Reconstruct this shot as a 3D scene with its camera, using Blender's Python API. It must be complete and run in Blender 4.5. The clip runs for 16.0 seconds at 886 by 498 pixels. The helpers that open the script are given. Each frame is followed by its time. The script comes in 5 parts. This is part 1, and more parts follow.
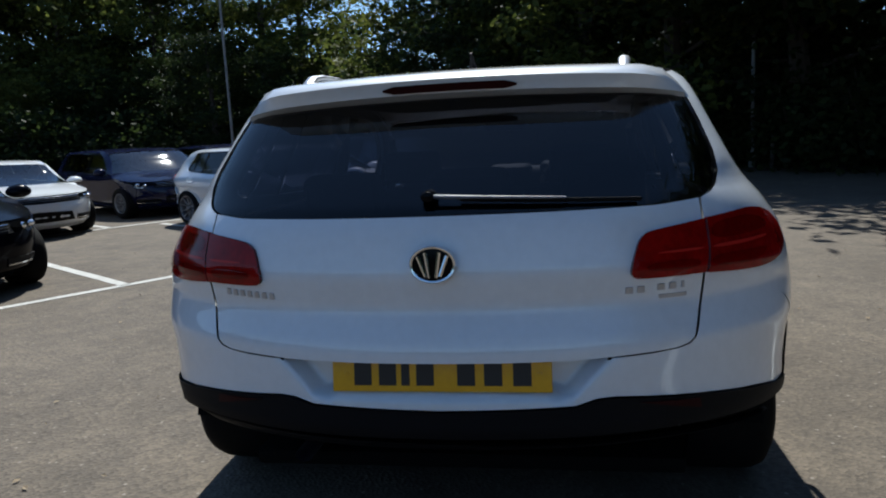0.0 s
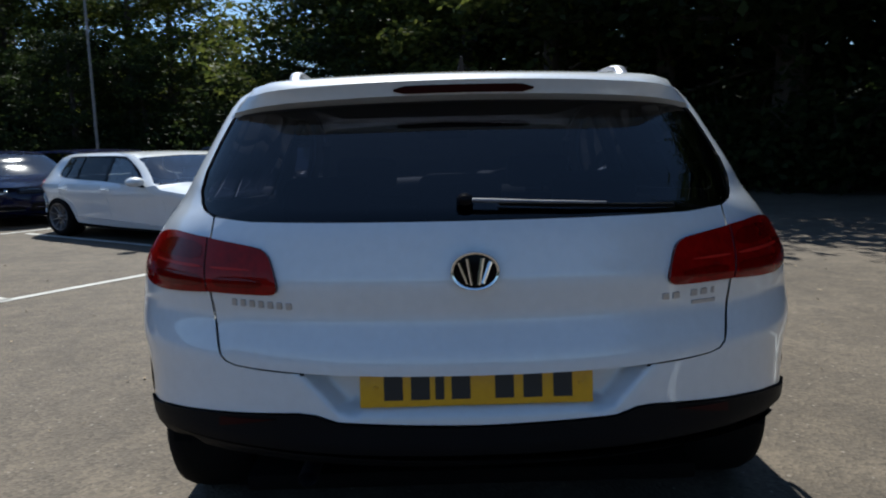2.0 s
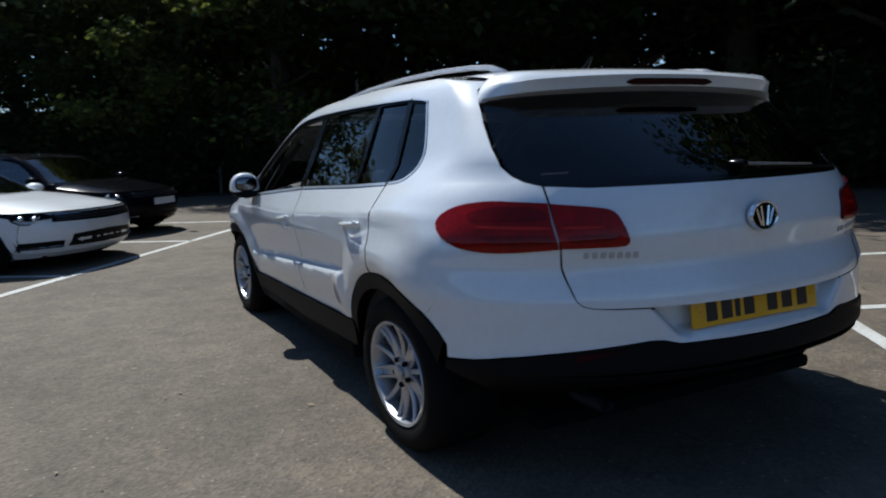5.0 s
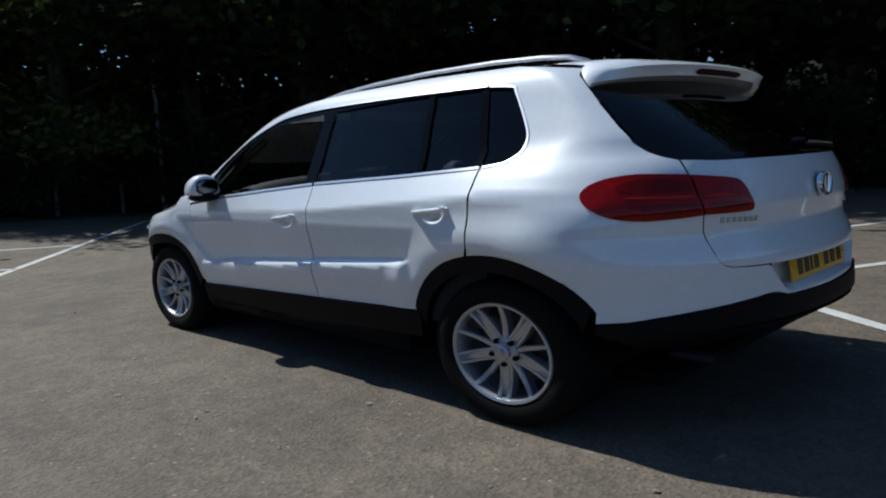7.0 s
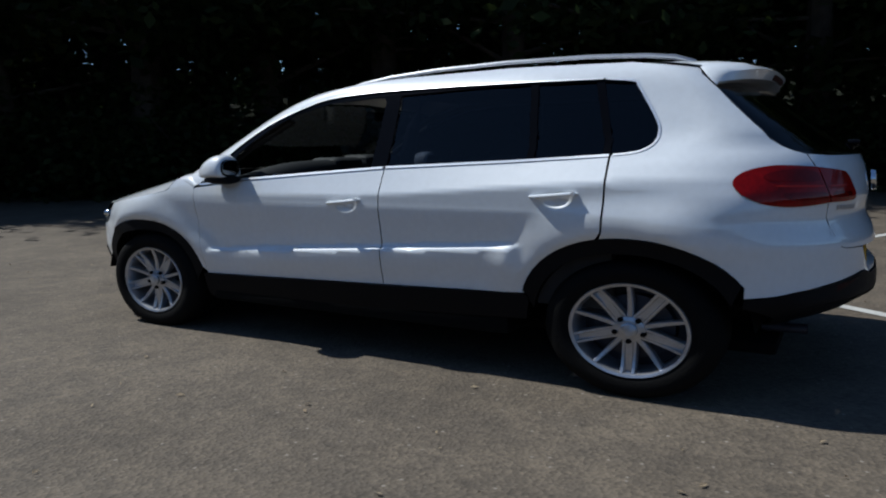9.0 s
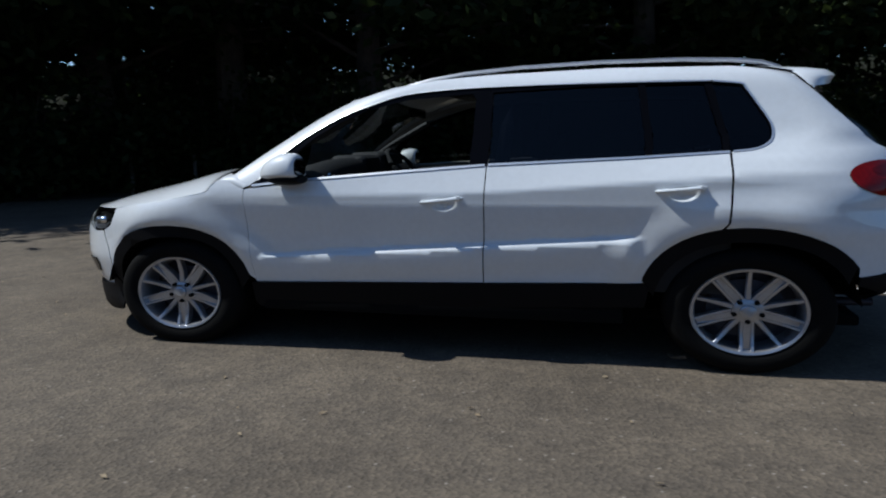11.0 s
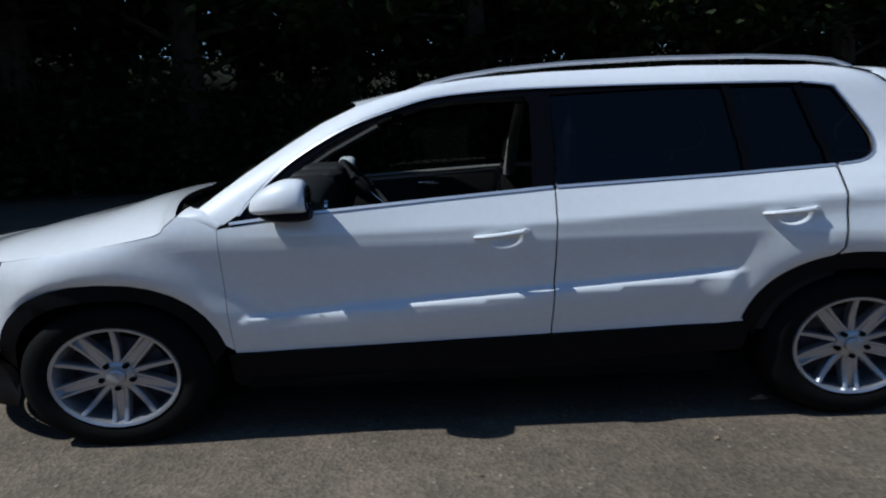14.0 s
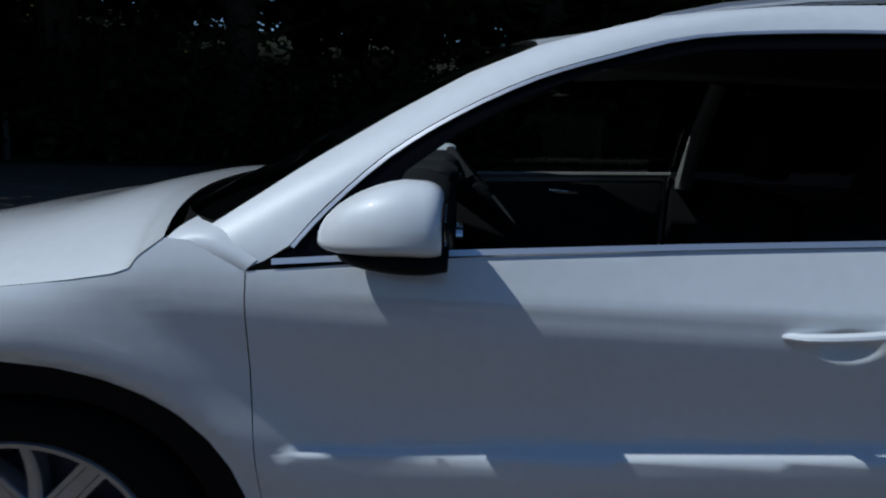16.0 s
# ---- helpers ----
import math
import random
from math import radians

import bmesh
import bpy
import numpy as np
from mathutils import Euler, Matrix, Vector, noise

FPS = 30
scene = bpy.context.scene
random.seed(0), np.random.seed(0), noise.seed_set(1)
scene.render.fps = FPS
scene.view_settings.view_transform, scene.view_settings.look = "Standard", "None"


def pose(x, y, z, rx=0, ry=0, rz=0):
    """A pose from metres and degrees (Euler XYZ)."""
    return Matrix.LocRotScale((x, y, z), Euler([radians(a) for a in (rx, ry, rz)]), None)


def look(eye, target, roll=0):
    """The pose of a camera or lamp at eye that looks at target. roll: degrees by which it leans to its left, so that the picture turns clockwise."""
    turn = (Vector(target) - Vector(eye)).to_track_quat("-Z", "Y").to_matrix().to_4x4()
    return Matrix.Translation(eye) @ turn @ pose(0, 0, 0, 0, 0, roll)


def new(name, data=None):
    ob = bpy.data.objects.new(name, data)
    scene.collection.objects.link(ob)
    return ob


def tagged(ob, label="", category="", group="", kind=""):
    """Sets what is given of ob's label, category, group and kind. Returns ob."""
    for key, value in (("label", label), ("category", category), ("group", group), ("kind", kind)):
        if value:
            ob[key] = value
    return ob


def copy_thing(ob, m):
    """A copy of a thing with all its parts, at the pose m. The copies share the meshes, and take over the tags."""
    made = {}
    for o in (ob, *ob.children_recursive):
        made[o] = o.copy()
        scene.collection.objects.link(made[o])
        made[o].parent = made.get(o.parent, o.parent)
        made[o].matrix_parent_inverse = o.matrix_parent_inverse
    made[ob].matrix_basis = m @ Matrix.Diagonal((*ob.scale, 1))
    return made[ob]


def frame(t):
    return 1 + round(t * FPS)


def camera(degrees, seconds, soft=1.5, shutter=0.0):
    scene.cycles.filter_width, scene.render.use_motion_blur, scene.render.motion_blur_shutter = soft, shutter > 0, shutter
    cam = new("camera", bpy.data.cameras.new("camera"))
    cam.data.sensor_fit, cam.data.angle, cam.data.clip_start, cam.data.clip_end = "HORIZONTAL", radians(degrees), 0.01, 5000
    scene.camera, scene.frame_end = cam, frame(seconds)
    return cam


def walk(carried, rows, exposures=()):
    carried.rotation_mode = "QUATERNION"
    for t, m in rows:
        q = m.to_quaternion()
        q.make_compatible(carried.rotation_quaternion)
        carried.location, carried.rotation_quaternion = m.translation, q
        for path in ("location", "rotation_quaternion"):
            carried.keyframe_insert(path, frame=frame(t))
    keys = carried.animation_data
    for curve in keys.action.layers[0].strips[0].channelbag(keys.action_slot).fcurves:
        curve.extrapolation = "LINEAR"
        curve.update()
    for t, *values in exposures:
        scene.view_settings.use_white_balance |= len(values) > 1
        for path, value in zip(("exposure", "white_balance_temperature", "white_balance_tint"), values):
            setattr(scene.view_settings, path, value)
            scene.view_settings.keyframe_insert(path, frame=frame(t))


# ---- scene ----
cam = camera(63.0, 16.0, soft=2.0, shutter=0.4)

# The film is squeezed: heights show at this share of their true size beside lengths.
SQUEEZE = 0.78
GROUND = 0.03

# seconds, eye, yaw, pitch, roll
PATH = [
    (0.0, (0.291, -1.413, 1.098), 9.53, -8.77, -2.92),
    (0.5, (0.254, -1.409, 1.085), 8.89, -8.52, -1.99),
    (1.0, (0.170, -1.370, 1.083), 6.93, -8.15, -2.08),
    (1.5, (0.043, -1.316, 1.084), 3.24, -8.37, -2.04),
    (2.0, (-0.089, -1.364, 1.083), -0.79, -8.09, -1.35),
    (2.5, (-0.358, -1.483, 1.085), -5.24, -8.24, -1.26),
    (3.0, (-0.637, -1.474, 1.084), -8.88, -8.11, -0.99),
    (3.5, (-0.875, -1.445, 1.082), -12.45, -8.22, -1.37),
    (4.0, (-1.184, -1.474, 1.107), -15.41, -9.13, -2.49),
    (4.2, (-1.288, -1.459, 1.095), -17.45, -8.54, -2.60),
    (6.3, (-2.402, -0.875, 0.994), -38.43, -7.90, -2.01),
    (6.5, (-2.461, -0.819, 0.985), -40.02, -7.31, -2.45),
    (7.0, (-2.681, -0.692, 0.969), -44.14, -7.17, -2.97),
    (7.5, (-2.875, -0.550, 0.969), -47.83, -7.06, -2.88),
    (8.0, (-3.050, -0.307, 0.981), -50.35, -8.15, -2.88),
    (8.5, (-3.271, -0.028, 0.973), -55.24, -7.35, -1.66),
    (9.0, (-3.439, 0.231, 0.958), -60.26, -7.83, -0.79),
    (9.5, (-3.557, 0.540, 0.954), -64.52, -7.57, 0.80),
    (10.0, (-3.705, 0.819, 0.980), -68.04, -7.66, 0.08),
    (12.5, (-3.961, 2.045, 0.981), -84.90, -8.47, -1.34),
    (13.0, (-3.726, 2.110, 1.039), -86.24, -8.03, -1.93),
    (13.5, (-3.511, 2.306, 1.053), -89.10, -8.03, -1.39),
    (14.0, (-3.273, 2.455, 1.094), -91.75, -9.55, -1.72),
    (14.5, (-2.967, 2.595, 1.091), -91.60, -9.79, -0.57),
    (15.0, (-2.648, 2.677, 1.054), -90.03, -9.81, 1.51),
    (15.5, (-2.317, 2.733, 1.081), -88.44, -11.10, 1.23),
    (16.0, (-2.000, 2.794, 1.034), -88.88, -10.06, 2.96),
]


def heading(eye, yaw, pitch, roll):
    a, b = radians(yaw), radians(pitch)
    way = Vector((-math.sin(a) * math.cos(b), math.cos(a) * math.cos(b), math.sin(b)))
    return look(eye, Vector(eye) + way, roll)


walk(cam, [(t, heading(eye, yaw, pitch, roll)) for t, eye, yaw, pitch, roll in PATH],
     [(0.0, 0.32, 6050, 6), (2.5, 0.34, 6150, 6), (4.0, 0.2, 6050, 7), (6.5, -0.02, 5850, 6), (10.0, -0.25, 5850, 7), (12.5, -0.15, 5750, 7), (14.0, -0.18, 5700, 7), (15.0, -0.28, 5600, 6), (15.6, -0.5, 5550, 6), (16.0, -0.75, 5500, 6)])

# ---- light ----
SUN_WAY = Vector((0.112, -0.75, -1.0)).normalized()
world = bpy.data.worlds.new("sky")
scene.world = world
world.use_nodes = True
sky = world.node_tree.nodes.new("ShaderNodeTexSky")
sky.sky_type, sky.sun_disc = "NISHITA", False
sky.sun_elevation = math.asin(-SUN_WAY.z)
sky.sun_rotation = math.atan2(-SUN_WAY.x, -SUN_WAY.y)
sky.air_density, sky.dust_density, sky.ozone_density = 1.0, 0.1, 5.0
back = world.node_tree.nodes["Background"]
world.node_tree.links.new(sky.outputs[0], back.inputs[0])
back.inputs[1].default_value = 0.095
sun = new("sun", bpy.data.lights.new("sun", "SUN"))
sun.data.energy, sun.data.angle, sun.data.color = 4.9, radians(0.53), (1.0, 0.95, 0.87)
sun.matrix_world = look((0, 0, 30), Vector((0, 0, 30)) + SUN_WAY)


# ---- materials ----
def material(name, color, rough=0.6, metal=0.0, dark=None, scale=6.0, fine=120.0, bump=0.0, coat=0.0, spec=0.5, mix=0.5, emit=0.0):
    """Base colour broken up at two scales, with relief."""
    m = bpy.data.materials.new(name)
    m.use_nodes = True
    n, l = m.node_tree.nodes, m.node_tree.links
    p = n["Principled BSDF"]
    p.inputs["Roughness"].default_value, p.inputs["Metallic"].default_value = rough, metal
    p.inputs["Coat Weight"].default_value, p.inputs["Coat Roughness"].default_value, p.inputs["Coat IOR"].default_value = coat, 0.02, 1.7
    p.inputs["Specular IOR Level"].default_value = spec
    p.inputs["Base Color"].default_value = (*color, 1)
    if dark:
        geo = n.new("ShaderNodeNewGeometry")
        big, small = n.new("ShaderNodeTexNoise"), n.new("ShaderNodeTexNoise")
        big.inputs["Scale"].default_value, small.inputs["Scale"].default_value = scale, fine
        big.inputs["Detail"].default_value = small.inputs["Detail"].default_value = 3
        for tex in (big, small):
            l.new(geo.outputs["Position"], tex.inputs["Vector"])
        add = n.new("ShaderNodeMix")
        add.inputs[0].default_value = mix
        l.new(big.outputs[0], add.inputs[2]), l.new(small.outputs[0], add.inputs[3])
        ramp = n.new("ShaderNodeValToRGB")
        ramp.color_ramp.elements[0].position, ramp.color_ramp.elements[1].position = 0.36, 0.66
        ramp.color_ramp.elements[0].color, ramp.color_ramp.elements[1].color = (*dark, 1), (*color, 1)
        l.new(add.outputs[0], ramp.inputs[0]), l.new(ramp.outputs[0], p.inputs["Base Color"])
        if bump:
            b = n.new("ShaderNodeBump")
            b.inputs["Strength"].default_value, b.inputs["Distance"].default_value = bump, 0.01
            l.new(small.outputs[0], b.inputs["Height"]), l.new(b.outputs[0], p.inputs["Normal"])
    return m


def paint(name, color, flake=0.0, coat=1.0, rough=0.42):
    """Car paint: a coloured base under a clear coat, faintly dusty."""
    m = material(name, color, rough, flake, tuple(c * 0.93 for c in color), 3.0, 40.0, coat=coat, spec=0.4 if coat == 1.0 else 0.05)
    return m


def glass(name, tint, rough=0.0, gloss=0.055):
    """Clear or tinted pane: see-through, with a mirror gloss that grows at a slant."""
    m = bpy.data.materials.new(name)
    m.use_nodes = True
    n, l = m.node_tree.nodes, m.node_tree.links
    n.remove(n["Principled BSDF"])
    t, g, x, f = (n.new(k) for k in ("ShaderNodeBsdfTransparent", "ShaderNodeBsdfGlossy", "ShaderNodeMixShader", "ShaderNodeLayerWeight"))
    p, a = n.new("ShaderNodeMath"), n.new("ShaderNodeMath")
    t.inputs[0].default_value, g.inputs["Roughness"].default_value = (*tint, 1), rough
    f.inputs[0].default_value = 0.5
    p.operation, p.inputs[1].default_value = "POWER", 5.0
    a.operation, a.inputs[1].default_value, a.inputs[2].default_value = "MULTIPLY_ADD", 0.94, gloss
    l.new(f.outputs["Facing"], p.inputs[0]), l.new(p.outputs[0], a.inputs[0]), l.new(a.outputs[0], x.inputs[0])
    l.new(t.outputs[0], x.inputs[1]), l.new(g.outputs[0], x.inputs[2])
    l.new(x.outputs[0], n["Material Output"].inputs[0])
    return m


WHITE = paint("white_paint", (0.775, 0.805, 0.83))
NAVY = paint("navy_paint", (0.005, 0.007, 0.030), 0.0, 0.3, 0.2)
BLACK_PAINT = paint("black_paint", (0.003, 0.003, 0.005), 0.0, 0.06, 0.16)
CLADDING = material("black_plastic", (0.0045, 0.0045, 0.0055), 0.6, 0, (0.003, 0.003, 0.004), 8, 300, 0.15, spec=0.12)
GAP = material("shadow_gap", (0.004, 0.004, 0.004), 0.9, spec=0.1)
RUBBER = material("tyre_rubber", (0.006, 0.006, 0.006), 0.8, 0, (0.004, 0.004, 0.004), 10, 120, 0.2, spec=0.1)
ALLOY = material("silver_alloy", (0.50, 0.51, 0.54), 0.32, 0.75, (0.42, 0.43, 0.46), 20, 90)
ALLOY_GREY = material("grey_alloy", (0.24, 0.245, 0.26), 0.38, 0.7, (0.18, 0.185, 0.20), 20, 90)
ALLOY_DARK = material("alloy_well", (0.05, 0.05, 0.065), 0.5, 0.4)
CHROME = material("chrome", (0.75, 0.76, 0.78), 0.10, 1.0)
STRIP = material("satin_bright_strip", (0.86, 0.87, 0.88), 0.36, 0.85)
MIRROR = material("mirror_glass", (0.16, 0.17, 0.18), 0.03, 1.0)
TRIM = material("gloss_black_trim", (0.003, 0.003, 0.004), 0.16, spec=0.08)
RED_LENS = material("red_lens", (0.28, 0.003, 0.003), 0.10, 0, (0.17, 0.002, 0.002), 18, 70, coat=0.05, spec=0.2)
RED_GLOW = material("pale_red_strip", (0.46, 0.02, 0.014), 0.15, spec=0.2)
RED_DEEP = material("deep_red_lens", (0.16, 0.0015, 0.001), 0.10, 0, (0.11, 0.001, 0.001), 18, 70, coat=0.05, spec=0.2)
LINING = material("pale_lining", (0.32, 0.31, 0.29), 0.8, 0, (0.26, 0.25, 0.23), 9, 200)
RED_DARK = material("dark_red_lens", (0.030, 0.002, 0.003), 0.45, 0, (0.02, 0.0015, 0.002), 10, 60, spec=0.08)
PRIVACY = glass("privacy_glass", (0.075, 0.085, 0.11), 0.0, 0.034)
REAR_GLASS = glass("rear_window_glass", (0.10, 0.105, 0.14), 0.0, 0.052)
CLEAR = glass("clear_glass", (0.62, 0.66, 0.65))
SCREEN_GLASS = glass("windscreen_glass", (0.55, 0.60, 0.58), 0.02, 0.16)
LAMP_GLASS = glass("lamp_glass", (0.75, 0.77, 0.78))
YELLOW = material("plate_yellow", (0.78, 0.42, 0.01), 0.35, 0, (0.70, 0.36, 0.01), 12, 60)
PLATE_BLACK = material("plate_black", (0.012, 0.012, 0.012), 0.4)
PLATE_WHITE = material("plate_white", (0.7, 0.7, 0.68), 0.4)
FABRIC = material("dark_fabric", (0.022, 0.022, 0.024), 0.9, 0, (0.012, 0.012, 0.013), 14, 240, 0.2)
DASH = material("grey_plastic", (0.014, 0.014, 0.016), 0.65, 0, (0.009, 0.009, 0.010), 9, 260, 0.15)
LINE_PAINT = material("road_paint", (0.62, 0.62, 0.58), 0.75, 0, (0.40, 0.39, 0.36), 3.0, 60, 0.2, mix=0.6)
BARK = material("bark", (0.10, 0.075, 0.055), 0.9, 0, (0.035, 0.028, 0.022), 4, 40, 0.6)
STAKE_WOOD = material("weathered_wood", (0.13, 0.115, 0.10), 0.9, 0, (0.07, 0.06, 0.05), 5, 60, 0.4)
STEEL = material("galvanised_steel", (0.26, 0.26, 0.25), 0.55, 0.1, (0.19, 0.19, 0.19), 5, 60)


def leaf_material(name, color, dark):
    """Leaves that let some light through; each leaf a little different."""
    m = bpy.data.materials.new(name)
    m.use_nodes = True
    n, l = m.node_tree.nodes, m.node_tree.links
    p = n["Principled BSDF"]
    geo, ramp = n.new("ShaderNodeNewGeometry"), n.new("ShaderNodeValToRGB")
    ramp.color_ramp.elements[0].color, ramp.color_ramp.elements[1].color = (*dark, 1), (*color, 1)
    l.new(geo.outputs["Random Per Island"], ramp.inputs[0]), l.new(ramp.outputs[0], p.inputs["Base Color"])
    p.inputs["Roughness"].default_value, p.inputs["Specular IOR Level"].default_value = 0.6, 0.2
    t, x = n.new("ShaderNodeBsdfTranslucent"), n.new("ShaderNodeMixShader")
    x.inputs[0].default_value = 0.5
    l.new(ramp.outputs[0], t.inputs[0])
    l.new(p.outputs[0], x.inputs[1]), l.new(t.outputs[0], x.inputs[2])
    l.new(x.outputs[0], n["Material Output"].inputs[0])
    return m


# Lit and shaded copies of one leaf, the wood's shade put into colour.
LEAF_LIT = leaf_material("lit_leaf", (0.150, 0.165, 0.035), (0.050, 0.075, 0.018))
LEAF_SHADED = leaf_material("shaded_leaf", (0.045, 0.065, 0.018), (0.018, 0.030, 0.010))

asphalt = bpy.data.materials.new("asphalt")
asphalt.use_nodes = True
_n, _l = asphalt.node_tree.nodes, asphalt.node_tree.links
_p = _n["Principled BSDF"]
_geo = _n.new("ShaderNodeNewGeometry")


def _noise(scale, detail=4.0, rough=0.55):
    tex = _n.new("ShaderNodeTexNoise")
    tex.inputs["Scale"].default_value, tex.inputs["Detail"].default_value, tex.inputs["Roughness"].default_value = scale, detail, rough
    _l.new(_geo.outputs["Position"], tex.inputs["Vector"])
    return tex


_stone = _n.new("ShaderNodeTexVoronoi")
_stone.inputs["Scale"].default_value = 75.0
_l.new(_geo.outputs["Position"], _stone.inputs["Vector"])
_ramp = _n.new("ShaderNodeValToRGB")
_ramp.color_ramp.elements[0].position, _ramp.color_ramp.elements[1].position = 0.0, 1.0
_ramp.color_ramp.elements[0].color, _ramp.color_ramp.elements[1].color = (0.046, 0.037, 0.027, 1), (0.212, 0.170, 0.124, 1)
_sum = _n.new("ShaderNodeMix")
_sum.inputs[0].default_value = 0.5
_l.new(_stone.outputs["Color"], _sum.inputs[2]), _l.new(_noise(26.0).outputs[0], _sum.inputs[3])
_l.new(_sum.outputs[0], _ramp.inputs[0])
_stain, _patch = _n.new("ShaderNodeValToRGB"), _n.new("ShaderNodeMix")
_stain.color_ramp.elements[0].position, _stain.color_ramp.elements[1].position = 0.32, 0.62
_stain.color_ramp.elements[0].color, _stain.color_ramp.elements[1].color = (0.66, 0.65, 0.64, 1), (1.0, 1.0, 1.0, 1)
_l.new(_noise(0.9, 6.0, 0.65).outputs[0], _stain.inputs[0])
_patch.data_type, _patch.blend_type = "RGBA", "MULTIPLY"
_patch.inputs[0].default_value = 1.0
_l.new(_ramp.outputs[0], _patch.inputs[6]), _l.new(_stain.outputs[0], _patch.inputs[7])
_worn, _mottle = _n.new("ShaderNodeValToRGB"), _n.new("ShaderNodeMix")
_worn.color_ramp.elements[0].position, _worn.color_ramp.elements[1].position = 0.34, 0.64
_worn.color_ramp.elements[0].color, _worn.color_ramp.elements[1].color = (0.80, 0.80, 0.80, 1), (1.10, 1.09, 1.06, 1)
_l.new(_noise(5.5, 5.0, 0.6).outputs[0], _worn.inputs[0])
_mottle.data_type, _mottle.blend_type = "RGBA", "MULTIPLY"
_mottle.inputs[0].default_value = 1.0
_l.new(_patch.outputs[2], _mottle.inputs[6]), _l.new(_worn.outputs[0], _mottle.inputs[7])
# pale chips of stone here and there
_chip, _spot, _fleck = _n.new("ShaderNodeTexVoronoi"), _n.new("ShaderNodeValToRGB"), _n.new("ShaderNodeMix")
_chip.inputs["Scale"].default_value = 16.0
_l.new(_geo.outputs["Position"], _chip.inputs["Vector"])
_spot.color_ramp.elements[0].position, _spot.color_ramp.elements[1].position = 0.07, 0.12
_spot.color_ramp.elements[0].color, _spot.color_ramp.elements[1].color = (0.55, 0.55, 0.55, 1), (0, 0, 0, 1)
_l.new(_chip.outputs["Distance"], _spot.inputs[0]), _l.new(_spot.outputs[0], _fleck.inputs[0])
_fleck.data_type = "RGBA"
_fleck.inputs[7].default_value = (0.34, 0.30, 0.25, 1)
_l.new(_mottle.outputs[2], _fleck.inputs[6]), _l.new(_fleck.outputs[2], _p.inputs["Base Color"])
_bump = _n.new("ShaderNodeBump")
_bump.inputs["Strength"].default_value, _bump.inputs["Distance"].default_value = 0.5, 0.006
_l.new(_stone.outputs["Distance"], _bump.inputs["Height"]), _l.new(_bump.outputs[0], _p.inputs["Normal"])
_p.inputs["Roughness"].default_value = 0.85


# ---- building helpers ----
def finish(name, verts, faces, mat, parent=None, label="", normals=None, smooth_shade=True, squeeze=True):
    """One mesh object from points and faces, in true heights, squeezed like all the film."""
    k = SQUEEZE if squeeze else 1.0
    me = bpy.data.meshes.new(name)
    me.from_pydata([(v[0], v[1], v[2] * k) for v in verts], [], faces)
    me.materials.append(mat)
    me.polygons.foreach_set("use_smooth", [smooth_shade] * len(me.polygons))
    if normals is not None:
        me.normals_split_custom_set_from_vertices([Vector((n[0], n[1], n[2] / k)).normalized() for n in normals])
    me.update()
    ob = new(name, me)
    if parent is not None:
        ob.parent = parent
    if label:
        tagged(ob, label)
    return ob


def part(name, bm, mat, parent=None, label="", smooth_shade=True, angle=35):
    """A bmesh as one mesh object under a thing or part."""
    for v in bm.verts:
        v.co.z *= SQUEEZE
    bmesh.ops.recalc_face_normals(bm, faces=bm.faces)
    for f in bm.faces:
        f.smooth = smooth_shade
    for e in bm.edges:
        if len(e.link_faces) == 2 and e.calc_face_angle(0) > radians(angle):
            e.smooth = False
    me = bpy.data.meshes.new(name)
    bm.to_mesh(me)
    bm.free()
    me.materials.append(mat)
    ob = new(name, me)
    if parent is not None:
        ob.parent = parent
    if label:
        tagged(ob, label)
    return ob


def thing(name, label, category, group="", at=(0, 0, 0), turn=0.0):
    ob = tagged(new(name), label, category, group)
    ob.matrix_world = pose(at[0], at[1], at[2], 0, 0, turn)
    return ob


def box(bm, x0, x1, y0, y1, z0, z1, bevel=0.0, seg=2, m=None):
    got = bmesh.ops.create_cube(bm, size=1.0)["verts"]
    for v in got:
        v.co = Vector((x0 + (v.co.x + 0.5) * (x1 - x0), y0 + (v.co.y + 0.5) * (y1 - y0), z0 + (v.co.z + 0.5) * (z1 - z0)))
    if bevel:
        edges = list({e for v in got for e in v.link_edges})
        r = bmesh.ops.bevel(bm, geom=edges, offset=bevel, segments=seg, affect="EDGES", profile=0.6)
        got = list({v for f in r["faces"] for v in f.verts} | {v for v in got if v.is_valid})
    if m is not None:
        bmesh.ops.transform(bm, matrix=m, verts=got)
    return got


def tube(bm, points, radius, seg=8, flat=1.0, caps=True):
    """A round bar along points; radius may be a list."""
    pts = [Vector(p) for p in points]
    rs = radius if isinstance(radius, (list, tuple)) else [radius] * len(pts)
    rings = []
    for i, p in enumerate(pts):
        d = (pts[min(i + 1, len(pts) - 1)] - pts[max(i - 1, 0)]).normalized()
        side = d.cross(Vector((0, 0, 1)) if abs(d.z) < 0.95 else Vector((1, 0, 0))).normalized()
        up = side.cross(d)
        rings.append([bm.verts.new(p + side * rs[i] * math.cos(a) + up * rs[i] * flat * math.sin(a))
                      for a in (2 * math.pi * k / seg for k in range(seg))])
    for a, b in zip(rings, rings[1:]):
        for k in range(seg):
            bm.faces.new((a[k], a[(k + 1) % seg], b[(k + 1) % seg], b[k]))
    if caps:
        bm.faces.new(rings[0][::-1]), bm.faces.new(rings[-1])


